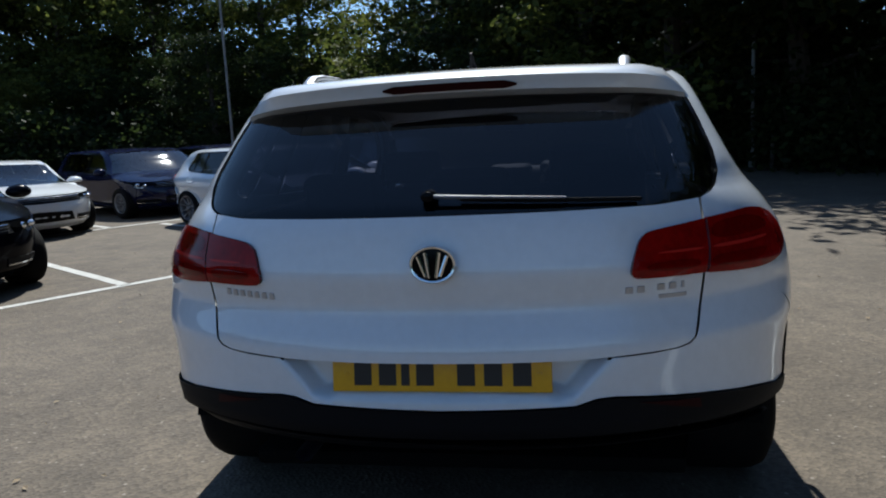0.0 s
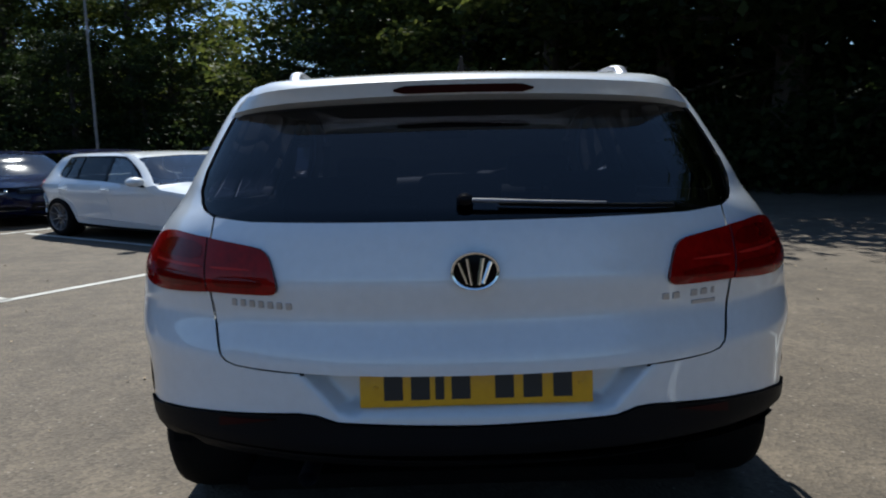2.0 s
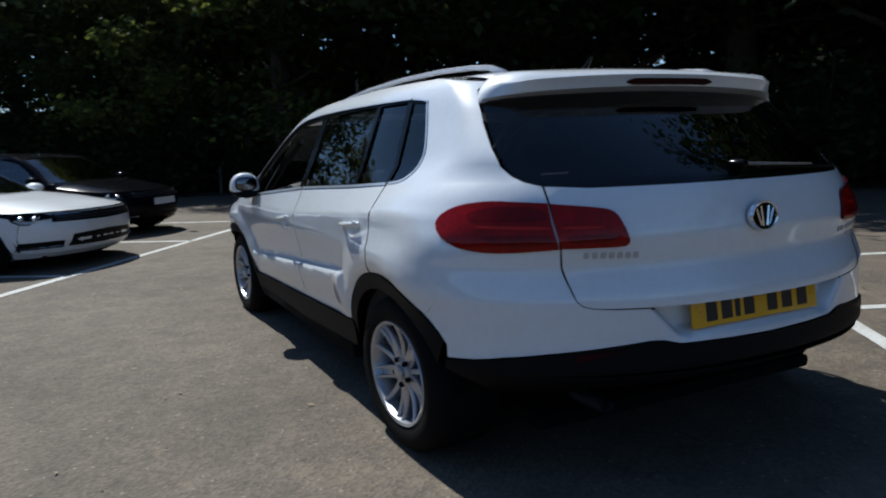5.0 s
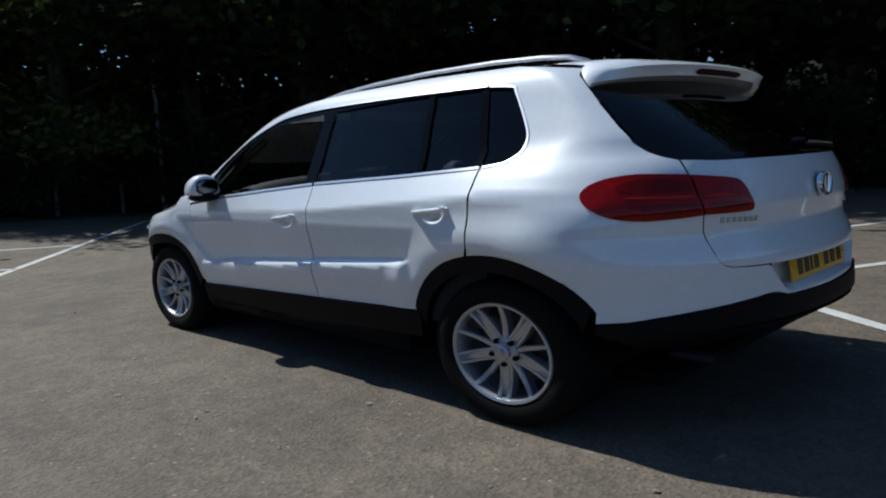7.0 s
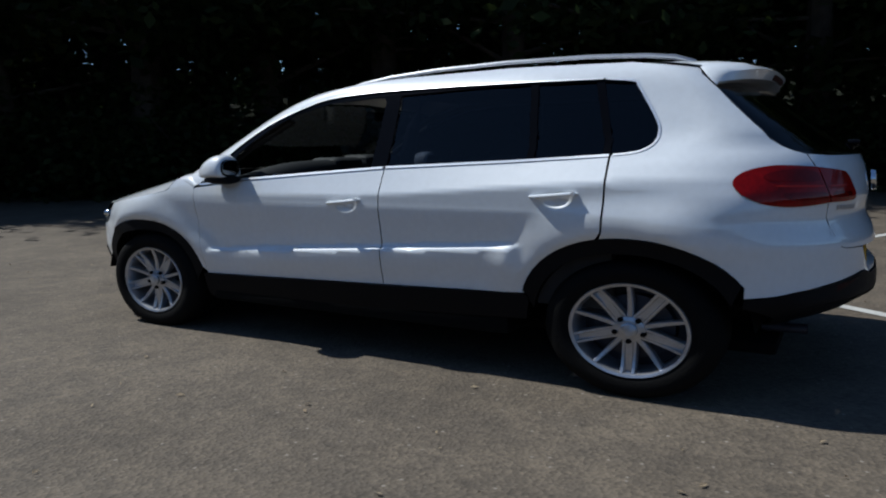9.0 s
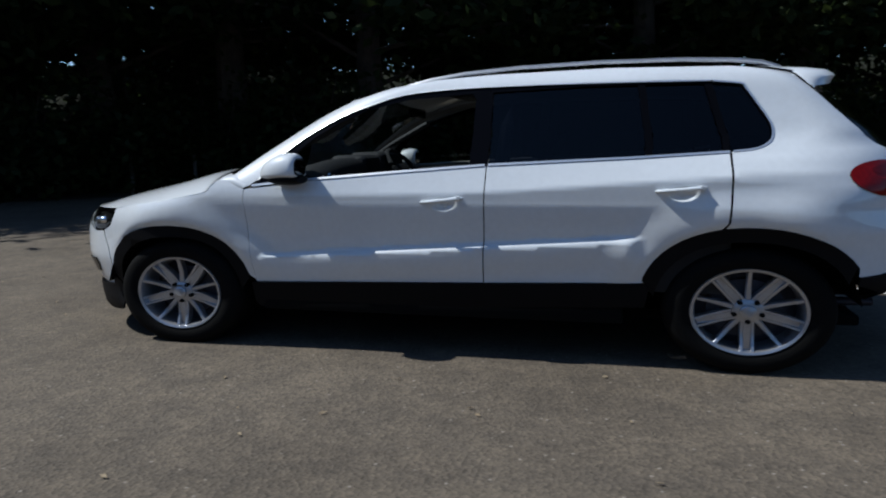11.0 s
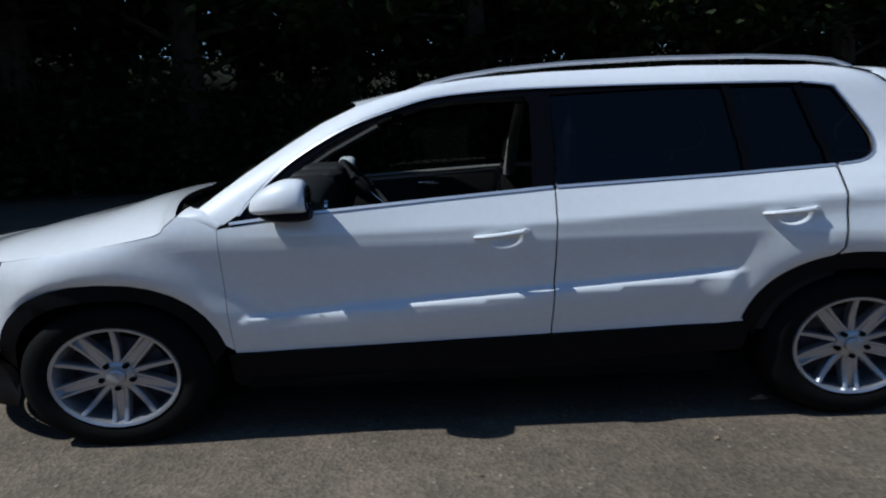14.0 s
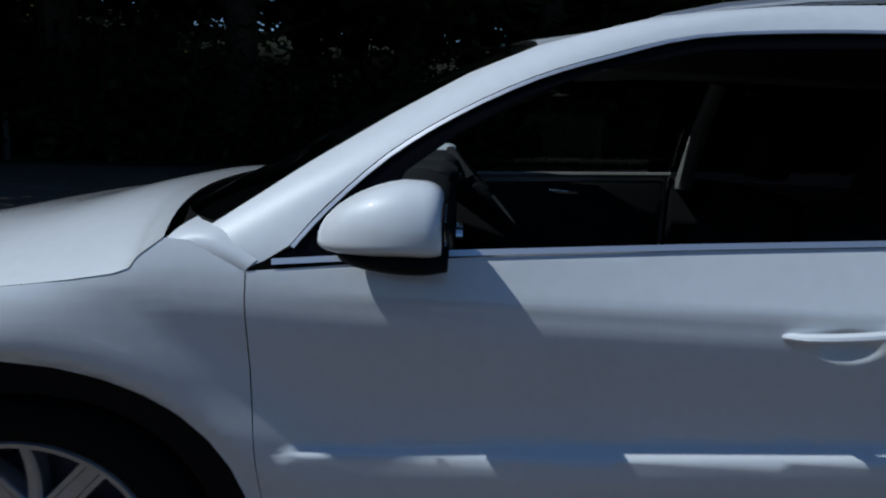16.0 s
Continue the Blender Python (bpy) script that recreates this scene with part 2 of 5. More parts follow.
def lathe(bm, profile, seg=48, axis="x"):
    """Turns (radius, along) pairs round an axis."""
    rings = []
    for r, h in profile:
        ring = []
        for k in range(seg):
            a = 2 * math.pi * k / seg
            c, s = r * math.cos(a), r * math.sin(a)
            ring.append(bm.verts.new((h, c, s) if axis == "x" else (c, s, h) if axis == "z" else (c, h, s)))
        rings.append(ring)
    for a, b in zip(rings, rings[1:]):
        for k in range(seg):
            bm.faces.new((a[k], a[(k + 1) % seg], b[(k + 1) % seg], b[k]))
    return rings


# ---- car bodies: closed plan outlines, stacked by height ----
def lerp(v, tab):
    for (a, p), (b, q) in zip(tab, tab[1:]):
        if v <= b:
            return p + (q - p) * max(0.0, min(1.0, (v - a) / (b - a)))
    return tab[-1][1]


def eased(v, tab, h=0.03):
    return sum(lerp(v + d * h, tab) for d in (-1, -0.5, 0, 0.5, 1)) / 5


def spline(pts, k=4):
    """A smooth line through points."""
    out = []
    for i in range(len(pts) - 1):
        p0, p1, p2, p3 = pts[max(i - 1, 0)], pts[i], pts[i + 1], pts[min(i + 2, len(pts) - 1)]
        for j in range(k):
            t = j / k
            out.append(tuple(0.5 * (2 * b + (c - a) * t + (2 * a - 5 * b + 4 * c - d) * t * t + (3 * b - a - 3 * c + d) * t ** 3) for a, b, c, d in zip(p0, p1, p2, p3)))
    return out + [tuple(pts[-1])]


def soft_step(a, b, v):
    t = max(0.0, min(1.0, (v - a) / (b - a)))
    return t * t * (3 - 2 * t)


class Hull:
    """A surface round a car: u = 0 at the middle of the tail, 1 to 2 along the left side, 3 at the middle of the nose."""

    LENGTHS = (1.25, 2.4, 1.45)

    def __init__(self, wide, tail, nose, corner, taper, pr=2.3, df=0.9, pf=2.3):
        self.wide, self.tail, self.nose, self.corner, self.taper, self.pr, self.df, self.pf = wide, tail, nose, corner, taper, pr, df, pf

    def half(self, y, z):
        """Half the width at a height; the cabin draws in towards the tail."""
        return eased(z, self.wide) * (1 - eased(z, self.taper) * (1 - soft_step(0.50, 1.45, y)))

    def pt(self, u, z):
        if u < 0:
            x, y, z = self.pt(-u, z)
            return (-x, y, z)
        if u > 3:
            x, y, z = self.pt(6 - u, z)
            return (-x, y, z)
        yr, yf, dr = eased(z, self.tail, 0.014), eased(z, self.nose), eased(z, self.corner)
        if 1 < u <= 2:
            y = yr + dr + (u - 1) * (yf - self.df - yr - dr)
            return (-self.half(y, z), y, z)
        a, p = (u if u <= 1 else 3 - u) * math.pi / 2, self.pr if u <= 1 else self.pf
        s, c = math.sin(a), max(math.cos(a), 0.0)
        r = (s ** p + c ** p) ** (-1 / p)
        y = yr + dr * (1 - r * c) if u <= 1 else yf - self.df * (1 - r * c)
        return (-self.half(y, z) * r * s, y, z)

    def uy(self, y, z):
        yr, yf, dr = eased(z, self.tail, 0.014), eased(z, self.nose), eased(z, self.corner)
        if y < yr + dr:
            c = max(0.0, min(1.0, (dr - (y - yr)) / dr))
            return math.atan2((1 - c ** self.pr) ** (1 / self.pr), c) / (math.pi / 2)
        if y <= yf - self.df:
            return 1 + (y - yr - dr) / (yf - self.df - yr - dr)
        c = max(0.0, min(1.0, (self.df - (yf - y)) / self.df))
        return 3 - math.atan2((1 - c ** self.pf) ** (1 / self.pf), c) / (math.pi / 2)

    def ux(self, x, z, front=False):
        p = self.pf if front else self.pr
        y = 9.0 if front else eased(z, self.tail, 0.014)
        for _ in range(1 if front else 8):
            k = max(0.0, min(1.0, abs(x) / self.half(y, z)))
            y = y if front else eased(z, self.tail, 0.014) + eased(z, self.corner) * (1 - (1 - k ** p) ** (1 / p))
        a = math.atan2(k, (1 - k ** p) ** (1 / p)) / (math.pi / 2)
        if front:
            return 3 - a if x <= 0 else 3 + a
        return a if x <= 0 else -a

    def q(self, u):
        a, b, c = self.LENGTHS
        if u < 0:
            return -self.q(-u)
        return a * u if u <= 1 else a + b * (u - 1) if u <= 2 else a + b + c * (u - 2)

    def u(self, q):
        a, b, c = self.LENGTHS
        if q < 0:
            return -self.u(-q)
        return q / a if q <= a else 1 + (q - a) / b if q <= a + b else 2 + (q - a - b) / c

    def normal(self, u, z):
        e = 0.004
        a, b = Vector(self.pt(u + e, z)), Vector(self.pt(u - e, z))
        c, d = Vector(self.pt(u, z + e * 3)), Vector(self.pt(u, z - e * 3))
        n = (c - d).cross(a - b)
        return n.normalized() if n.length > 1e-12 else Vector((0, -1, 0))


def chain(*runs):
    """One closed outline out of runs of points."""
    out = []
    for r in runs:
        out += list(r)
    return out


def arch(yc, zc, r, a0, a1, n=12):
    """A wheel arch, a little squarer than a circle."""
    out = []
    for k in range(n + 1):
        a = radians(a0 + (a1 - a0) * k / n)
        c, s = math.cos(a), math.sin(a)
        out.append((yc + 0.965 * r * math.copysign(abs(c) ** 0.88, c), zc + r * abs(s) ** 0.88))
    return out


def fill(outline, step, creases=()):
    """Triangles inside an outline, with a grid of points in it and edges along creases."""
    ring = []
    for (a, b), (c, d) in zip(outline, outline[1:] + outline[:1]):
        n = max(1, math.ceil(math.hypot(c - a, d - b) / step))
        ring += [(a + (c - a) * k / n, b + (d - b) * k / n) for k in range(n)]
    ring = [p for p, o in zip(ring, ring[-1:] + ring[:-1]) if math.hypot(p[0] - o[0], p[1] - o[1]) > 1e-5]
    poly = np.array(ring)
    x0, y0 = poly.min(0)
    x1, y1 = poly.max(0)
    gx, gy = np.meshgrid(np.arange(x0 + step / 2, x1, step), np.arange(y0 + step / 2, y1, step))
    pts = np.stack([gx.ravel(), gy.ravel()], 1)
    if len(pts):
        ax, ay = poly[:, 0][None], poly[:, 1][None]
        bx, by = np.roll(poly[:, 0], -1)[None], np.roll(poly[:, 1], -1)[None]
        px, py = pts[:, :1], pts[:, 1:]
        cross = ((ay > py) != (by > py)) & (px < (bx - ax) * (py - ay) / np.where(by == ay, 1e-9, by - ay) + ax)
        inside = cross.sum(1) % 2 == 1
        t = np.clip(((px - ax) * (bx - ax) + (py - ay) * (by - ay)) / np.maximum((bx - ax) ** 2 + (by - ay) ** 2, 1e-12), 0, 1)
        near = np.min(np.hypot(px - ax - t * (bx - ax), py - ay - t * (by - ay)), 1)
        keep = inside & (near > step * 0.4)
        for c in creases:
            for q in c:
                keep &= np.hypot(px[:, 0] - q[0], py[:, 0] - q[1]) > step * 0.55
        pts = pts[keep]
    n = len(ring)
    from mathutils import geometry
    more, edges = [], [(k, (k + 1) % n) for k in range(n)]
    for c in creases:
        edges += [(n + len(more) + k, n + len(more) + k + 1) for k in range(len(c) - 1)]
        more += c
    verts, _, faces, *_ = geometry.delaunay_2d_cdt([Vector(p) for p in ring + more] + [Vector(p) for p in pts], edges, [], 1, 1e-6)
    return [tuple(v) for v in verts], [tuple(f) for f in faces], ring


def panel(name, hull, outline, mat, parent, off=0.0, step=0.05, lip=0.012, mirror=False, label="", warp=None, bulge=None, creases=(), round_off=0):
    """A sheet laid on a hull inside an outline of (y, z) pairs, or ("x", x, z) at the tail, ("n", x, z) at the nose,
    ("u", u, z); its rim is folded in by lip."""
    def flat(p):
        if p[0] == "x":
            return (hull.q(hull.ux(p[1], p[2])), p[2])
        if p[0] == "n":
            return (hull.q(hull.ux(p[1], p[2], True)) if p[1] <= 0 else 2 * hull.q(3.0) - hull.q(6 - hull.ux(p[1], p[2], True)), p[2])
        if p[0] == "u":
            return (hull.q(p[1]), p[2])
        return (hull.q(hull.uy(p[0], p[1])), p[1])

    dense = []
    for a, b in zip(outline, outline[1:] + outline[:1]):
        if isinstance(a[0], str) == isinstance(b[0], str) and a[0] != "u":
            n = max(1, math.ceil(math.hypot(b[-2] - a[-2], b[-1] - a[-1]) / step))
            n = 1 if round_off else n
            dense += [flat((*a[:-2], a[-2] + (b[-2] - a[-2]) * k / n, a[-1] + (b[-1] - a[-1]) * k / n)) for k in range(n)]
        else:
            dense.append(flat(a))
    for _ in range(round_off):
        dense = [(a[0] + (b[0] - a[0]) * f, a[1] + (b[1] - a[1]) * f) for a, b in zip(dense, dense[1:] + dense[:1]) for f in (0.25, 0.75)]
    dense = [p for p, o in zip(dense, dense[-1:] + dense[:-1]) if math.hypot(p[0] - o[0], p[1] - o[1]) > 1e-5]
    area = sum(a[0] * b[1] - b[0] * a[1] for a, b in zip(dense, dense[1:] + dense[:1]))
    if area < 0:
        dense.reverse()
    flats, faces, ring = fill(dense, step, [[flat(p) for p in c] for c in creases])

    def u_of(q):
        top = hull.q(3.0)
        return hull.u(q) if q <= top else 6 - hull.u(2 * top - q)

    def place(q, z, lift):
        u = u_of(q)
        n = hull.normal(u, z)
        extra = bulge(q, z) if bulge else 0.0
        p = Vector(hull.pt(u, z)) + n * (lift + extra)
        return p, n

    verts, norms = [], []
    for q, z in flats:
        p, n = place(q, z, off)
        verts.append(p)
        norms.append(n)
    if bulge:
        for i, (q, z) in enumerate(flats):
            e = 0.004
            a, b = place(q + e, z, off)[0], place(q - e, z, off)[0]
            c, d = place(q, z + e, off)[0], place(q, z - e, off)[0]
            norms[i] = (c - d).cross(a - b).normalized()
    out = []
    for f in faces:
        a, b, c = (verts[k] for k in f[:3])
        m = (b - a).cross(c - a)
        out.append(f if m.dot(norms[f[0]]) > 0 else f[::-1])
    if lip:
        base = len(verts)
        n = len(ring)
        for q, z in ring:
            p, m = place(q, z, off)
            verts += [p, p - m * lip]
            norms += [m, m]
        for k in range(n):
            a, b = base + 2 * k, base + 2 * ((k + 1) % n)
            out.append((a, a + 1, b + 1, b))
    if warp:
        verts = [Vector(warp(v)) for v in verts]
    obs = []
    for flip in (False, True) if mirror else (False,):
        vs = [(-v.x, v.y, v.z) if flip else v for v in verts]
        ns = [(-v.x, v.y, v.z) if flip else v for v in norms]
        fs = [f[::-1] for f in out] if flip else out
        obs.append(finish(name, vs, fs, mat, parent, label, None if warp else ns))
    return obs


def dome(name, rim, line, crown, mat, parent, rows=9, power=2.0, warp=None, label="", drop=0.0):
    """A crowned sheet from an open rim inwards to a line down the middle: roofs and bonnets."""
    n = len(rim)
    verts, faces = [], []
    for k in range(rows + 1):
        t = 1 - k / rows
        for p in rim:
            cy = max(line[0], min(line[1], p[1]))
            verts.append(Vector((p[0] * t, cy + (p[1] - cy) * t, p[2] + (crown - p[2]) * (1 - t ** power))))
    for k in range(rows):
        for j in range(n - 1):
            a, b = k * n + j, k * n + j + 1
            faces.append((a, b, b + n, a + n))
    if warp:
        verts = [Vector(warp(v)) for v in verts]
    bm = bmesh.new()
    vs = [bm.verts.new(v) for v in verts]
    for f in faces:
        bm.faces.new([vs[k] for k in f])
    bmesh.ops.remove_doubles(bm, verts=bm.verts, dist=0.0006)
    ob = part(name, bm, mat, parent, label, angle=60)
    return ob


WIDE = [(0.2, 0.80), (0.4, 0.842), (0.46, 0.850), (0.56, 0.860), (0.64, 0.862), (0.72, 0.867), (0.80, 0.881), (0.90, 0.8985), (0.94, 0.901), (0.98, 0.898), (1.04, 0.885), (1.12, 0.850), (1.52, 0.715), (1.58, 0.692), (1.63, 0.655), (1.69, 0.57)]
TAIL = [(0.2, 0.62), (0.36, 0.42), (0.43, 0.29), (0.475, 0.185), (0.50, 0.15), (0.54, 0.143), (0.58, 0.147), (0.64, 0.150), (0.72, 0.150), (0.79, 0.152), (0.895, 0.194), (1.0, 0.180), (1.14, 0.205), (1.2, 0.230), (1.5, 0.545), (1.6, 0.665), (1.66, 0.845)]
NOSE = [(0.2, 4.22), (0.35, 4.37), (0.55, 4.43), (0.72, 4.42), (0.82, 4.375), (0.92, 4.265), (1.0, 4.1)]
SCREEN = [(1.0, 3.47), (1.085, 3.36), (1.115, 3.32), (1.24, 3.15), (1.34, 3.02), (1.41, 2.93), (1.49, 2.81), (1.55, 2.70), (1.60, 2.56), (1.64, 2.35), (1.70, 2.0)]
CORNER = [(0.2, 0.605), (1.19, 0.605), (1.232, 0.52), (1.262, 0.432), (1.294, 0.373), (1.363, 0.317), (1.444, 0.265), (1.5, 0.237), (1.6, 0.20), (1.69, 0.18)]
TAPER = [(0.2, 0.0), (1.18, 0.0), (1.232, 0.035), (1.262, 0.05), (1.294, 0.06), (1.363, 0.065), (1.444, 0.07), (1.69, 0.07)]
LOW = Hull(WIDE, TAIL, NOSE, CORNER, TAPER)
UP = Hull(WIDE, TAIL, SCREEN, CORNER, TAPER, df=0.34, pf=3.6)

BELT = [(3.10, 1.016), (2.83, 1.05), (2.42, 1.092), (2.0, 1.128), (1.4, 1.158), (1.03, 1.185)]
WINDOW_TOP = spline([(3.06, 1.06), (3.01, 1.14), (2.92, 1.25), (2.81, 1.345), (2.68, 1.43), (2.55, 1.488), (2.40, 1.54), (2.2, 1.562), (2.0, 1.570), (1.6, 1.572), (1.13, 1.567), (0.97, 1.545)], 3)
QUARTER_EDGE = spline([(0.97, 1.545), (0.952, 1.52), (0.876, 1.369), (0.854, 1.306), (0.862, 1.246), (0.897, 1.215), (0.938, 1.199), (1.014, 1.190)], 3)
ROOF_EDGE = [(3.20, 1.085), (3.05, 1.225), (2.92, 1.335), (2.79, 1.435), (2.67, 1.505), (2.46, 1.583), (2.25, 1.618), (2.0, 1.638), (1.5, 1.652), (1.0, 1.640), (0.765, 1.600)]
HOOD_EDGE = spline([(3.262, 1.062), (3.300, 1.022), (3.337, 0.985), (3.566, 0.934), (3.80, 0.892), (3.885, 0.877)], 3)
GATE_SIDE = [("x", -0.597, 0.820), ("x", -0.610, 0.905), ("x", -0.616, 0.975), ("x", -0.620, 1.060), ("x", -0.620, 1.130), ("x", -0.618, 1.187)]
GATE_TOP = [("x", -0.650, 1.203), ("x", -0.668, 1.224), ("x", -0.681, 1.262), ("x", -0.678, 1.327), ("x", -0.660, 1.420), ("x", -0.637, 1.507)]
REAR_AXLE, FRONT_AXLE, WHEEL_Z = 0.93, 3.534, 0.345
G = 0.0025


def shift(pts, dy=0.0, dz=0.0):
    return [(p[0] + dy, p[1] + dz) if not isinstance(p[0], str) else (p[0], p[1] + dy, p[2] + dz) for p in pts]


def wheel(parent, at, radius, left=True, tyre=0.345, wide=0.235, style="ten"):
    """A tyre, an alloy rim with its spokes, and the bolts and cap at its hub."""
    metal = ALLOY if style == "ten" else ALLOY_GREY
    base = new("wheel")
    base.parent = parent
    base.matrix_local = pose(at[0], at[1], at[2] * SQUEEZE, 0, 0, 0 if left else 180)
    w = wide / 2
    bm = bmesh.new()
    lathe(bm, [(radius * 0.97, -w + 0.012), (radius * 1.04, -w - 0.004), (tyre * 0.86, -w - 0.012), (tyre * 0.95, -w + 0.004), (tyre * 0.99, -w + 0.03), (tyre, -w + 0.06),
               (tyre, w - 0.06), (tyre * 0.99, w - 0.03), (tyre * 0.95, w - 0.004), (radius * 1.04, w), (radius * 0.97, w - 0.012)])
    part("tyre", bm, RUBBER, base, angle=50)
    bm = bmesh.new()
    lathe(bm, [(radius * 0.90, -w + 0.05), (radius * 0.925, -w + 0.012), (radius * 0.95, -w - 0.002), (radius * 1.005, -w - 0.006), (radius * 1.03, -w + 0.004), (radius * 1.0, -w + 0.02), (radius * 0.93, -w + 0.06), (radius * 0.90, w - 0.02)])
    rim = part("rim", bm, metal, base, angle=40)
    bm = bmesh.new()
    rings = lathe(bm, [(radius * 0.92, -w + 0.13), (0.16, -w + 0.12), (0.155, -w + 0.085), (0.05, -w + 0.075)])
    bm.faces.new(rings[-1])
    part("brake_disc", bm, ALLOY_DARK, base)
    spokes = []
    if style == "ten":
        spokes = [(90 + 72 * k, 0.0, 0.0115) for k in range(5)] + [(54 + 72 * k, d, 0.0085) for k in range(5) for d in (-0.021, 0.021)]
    else:
        spokes = [(90 + 36 * k, 0.0, 0.013) for k in range(10)]
    for a, d, half in spokes:
        bm = bmesh.new()
        r0, r1 = 0.038, radius * 0.945
        rows = []
        for k in range(5):
            t = k / 4
            r = r0 + (r1 - r0) * t
            wdt = half * (1.25 - 0.4 * t if d == 0 else 1.0)
            out = -w + 0.030 - 0.022 * t + 0.012 * math.sin(math.pi * t)
            rows.append([bm.verts.new(c) for c in ((out, d - wdt, r), (out - 0.006, d - wdt * 0.6, r), (out - 0.006, d + wdt * 0.6, r), (out, d + wdt, r), (out + 0.035, d + wdt * 0.8, r), (out + 0.035, d - wdt * 0.8, r))])
        for p, q in zip(rows, rows[1:]):
            for k in range(6):
                bm.faces.new((p[k], p[(k + 1) % 6], q[(k + 1) % 6], q[k]))
        bm.faces.new(rows[0]), bm.faces.new(rows[-1])
        bmesh.ops.rotate(bm, verts=bm.verts, matrix=Matrix.Rotation(radians(90 - a), 3, "X"))
        part("spoke", bm, metal, rim, angle=30)
        if d == 0.021:
            bm = bmesh.new()
            box(bm, -w + 0.026, -w + 0.030, -0.014, 0.014, 0.06, radius * 0.93)
            bmesh.ops.rotate(bm, verts=bm.verts, matrix=Matrix.Rotation(radians(90 - a), 3, "X"))
            part("spoke_web", bm, ALLOY_DARK if style != "ten" else ALLOY, rim)
    bm = bmesh.new()
    rings = lathe(bm, [(0.062, -w + 0.06), (0.060, -w + 0.022), (0.050, -w + 0.018), (0.034, -w + 0.016)], 24)
    bm.faces.new(rings[-1])
    part("hub", bm, metal, rim)
    bm = bmesh.new()
    rings = lathe(bm, [(0.034, -w + 0.016), (0.033, -w + 0.006), (0.026, -w + 0.002)], 24)
    bm.faces.new(rings[-1])
    part("hub_cap", bm, metal, rim, "grey hub cap with a plain emblem")
    for k in range(5):
        bm = bmesh.new()
        a = radians(54 + 72 * k)
        rings = lathe(bm, [(0.011, -w + 0.03), (0.011, -w + 0.012)], 10)
        bm.faces.new(rings[-1])
        bmesh.ops.translate(bm, verts=bm.verts, vec=(0, 0.056 * math.cos(a), 0.056 * math.sin(a)))
        part("wheel_bolt", bm, GAP, rim)
    return base


def hollow(parent, warp=None, low=False):
    """The dark inner shell behind the panels: arches, floor, sills."""
    w = warp or (lambda v: v)
    for ya in (REAR_AXLE, FRONT_AXLE):
        for s in (-1, 1):
            bm = bmesh.new()
            rings = [[bm.verts.new(w(Vector((s * x, ya + 0.43 * math.cos(a), 0.35 + 0.43 * math.sin(a))))) for a in np.linspace(0.12, math.pi - 0.12, 15)] for x in (0.80, 0.55)]
            for k in range(14):
                bm.faces.new((rings[0][k], rings[0][k + 1], rings[1][k + 1], rings[1][k]))
            bm.faces.new(rings[1])
            part("wheel_housing", bm, GAP, parent, "dark wheel arch liner")
    bm = bmesh.new()
    for y0, y1, z0, z1, x in ((0.45, 4.1, 0.24, 0.30, 0.60), (1.42, 3.08, 0.27, 0.40, 0.84)):
        for v in box(bm, -x, x, y0, y1, z0, z1, 0.02):
            v.co = w(v.co)
    part("underbody", bm, GAP, parent, "dark underside")
    # Unseen slabs, added to stop sunlight falling through the open tail.
    for y0, y1, z0, z1, x in ((0.56, 0.66, 0.46, 0.49, 0.66), (0.46, 0.558, 0.46, 0.49, 0.58), (0.38, 0.458, 0.46, 0.49, 0.46)):
        bm = bmesh.new()
        for v in box(bm, -x, x, y0, y1, z0, z1, 0.008):
            v.co = w(v.co)
        part("boot_floor", bm, GAP, parent, "dark underside")
    return


def header(dz):
    """The line where windscreen and roof meet, from the left corner to the middle."""
    u0 = UP.uy(2.67, 1.505)
    return [(u0 + (3 - u0) * k / 12, 1.505 + dz + 0.052 * math.sqrt(k / 12)) for k in range(13)]


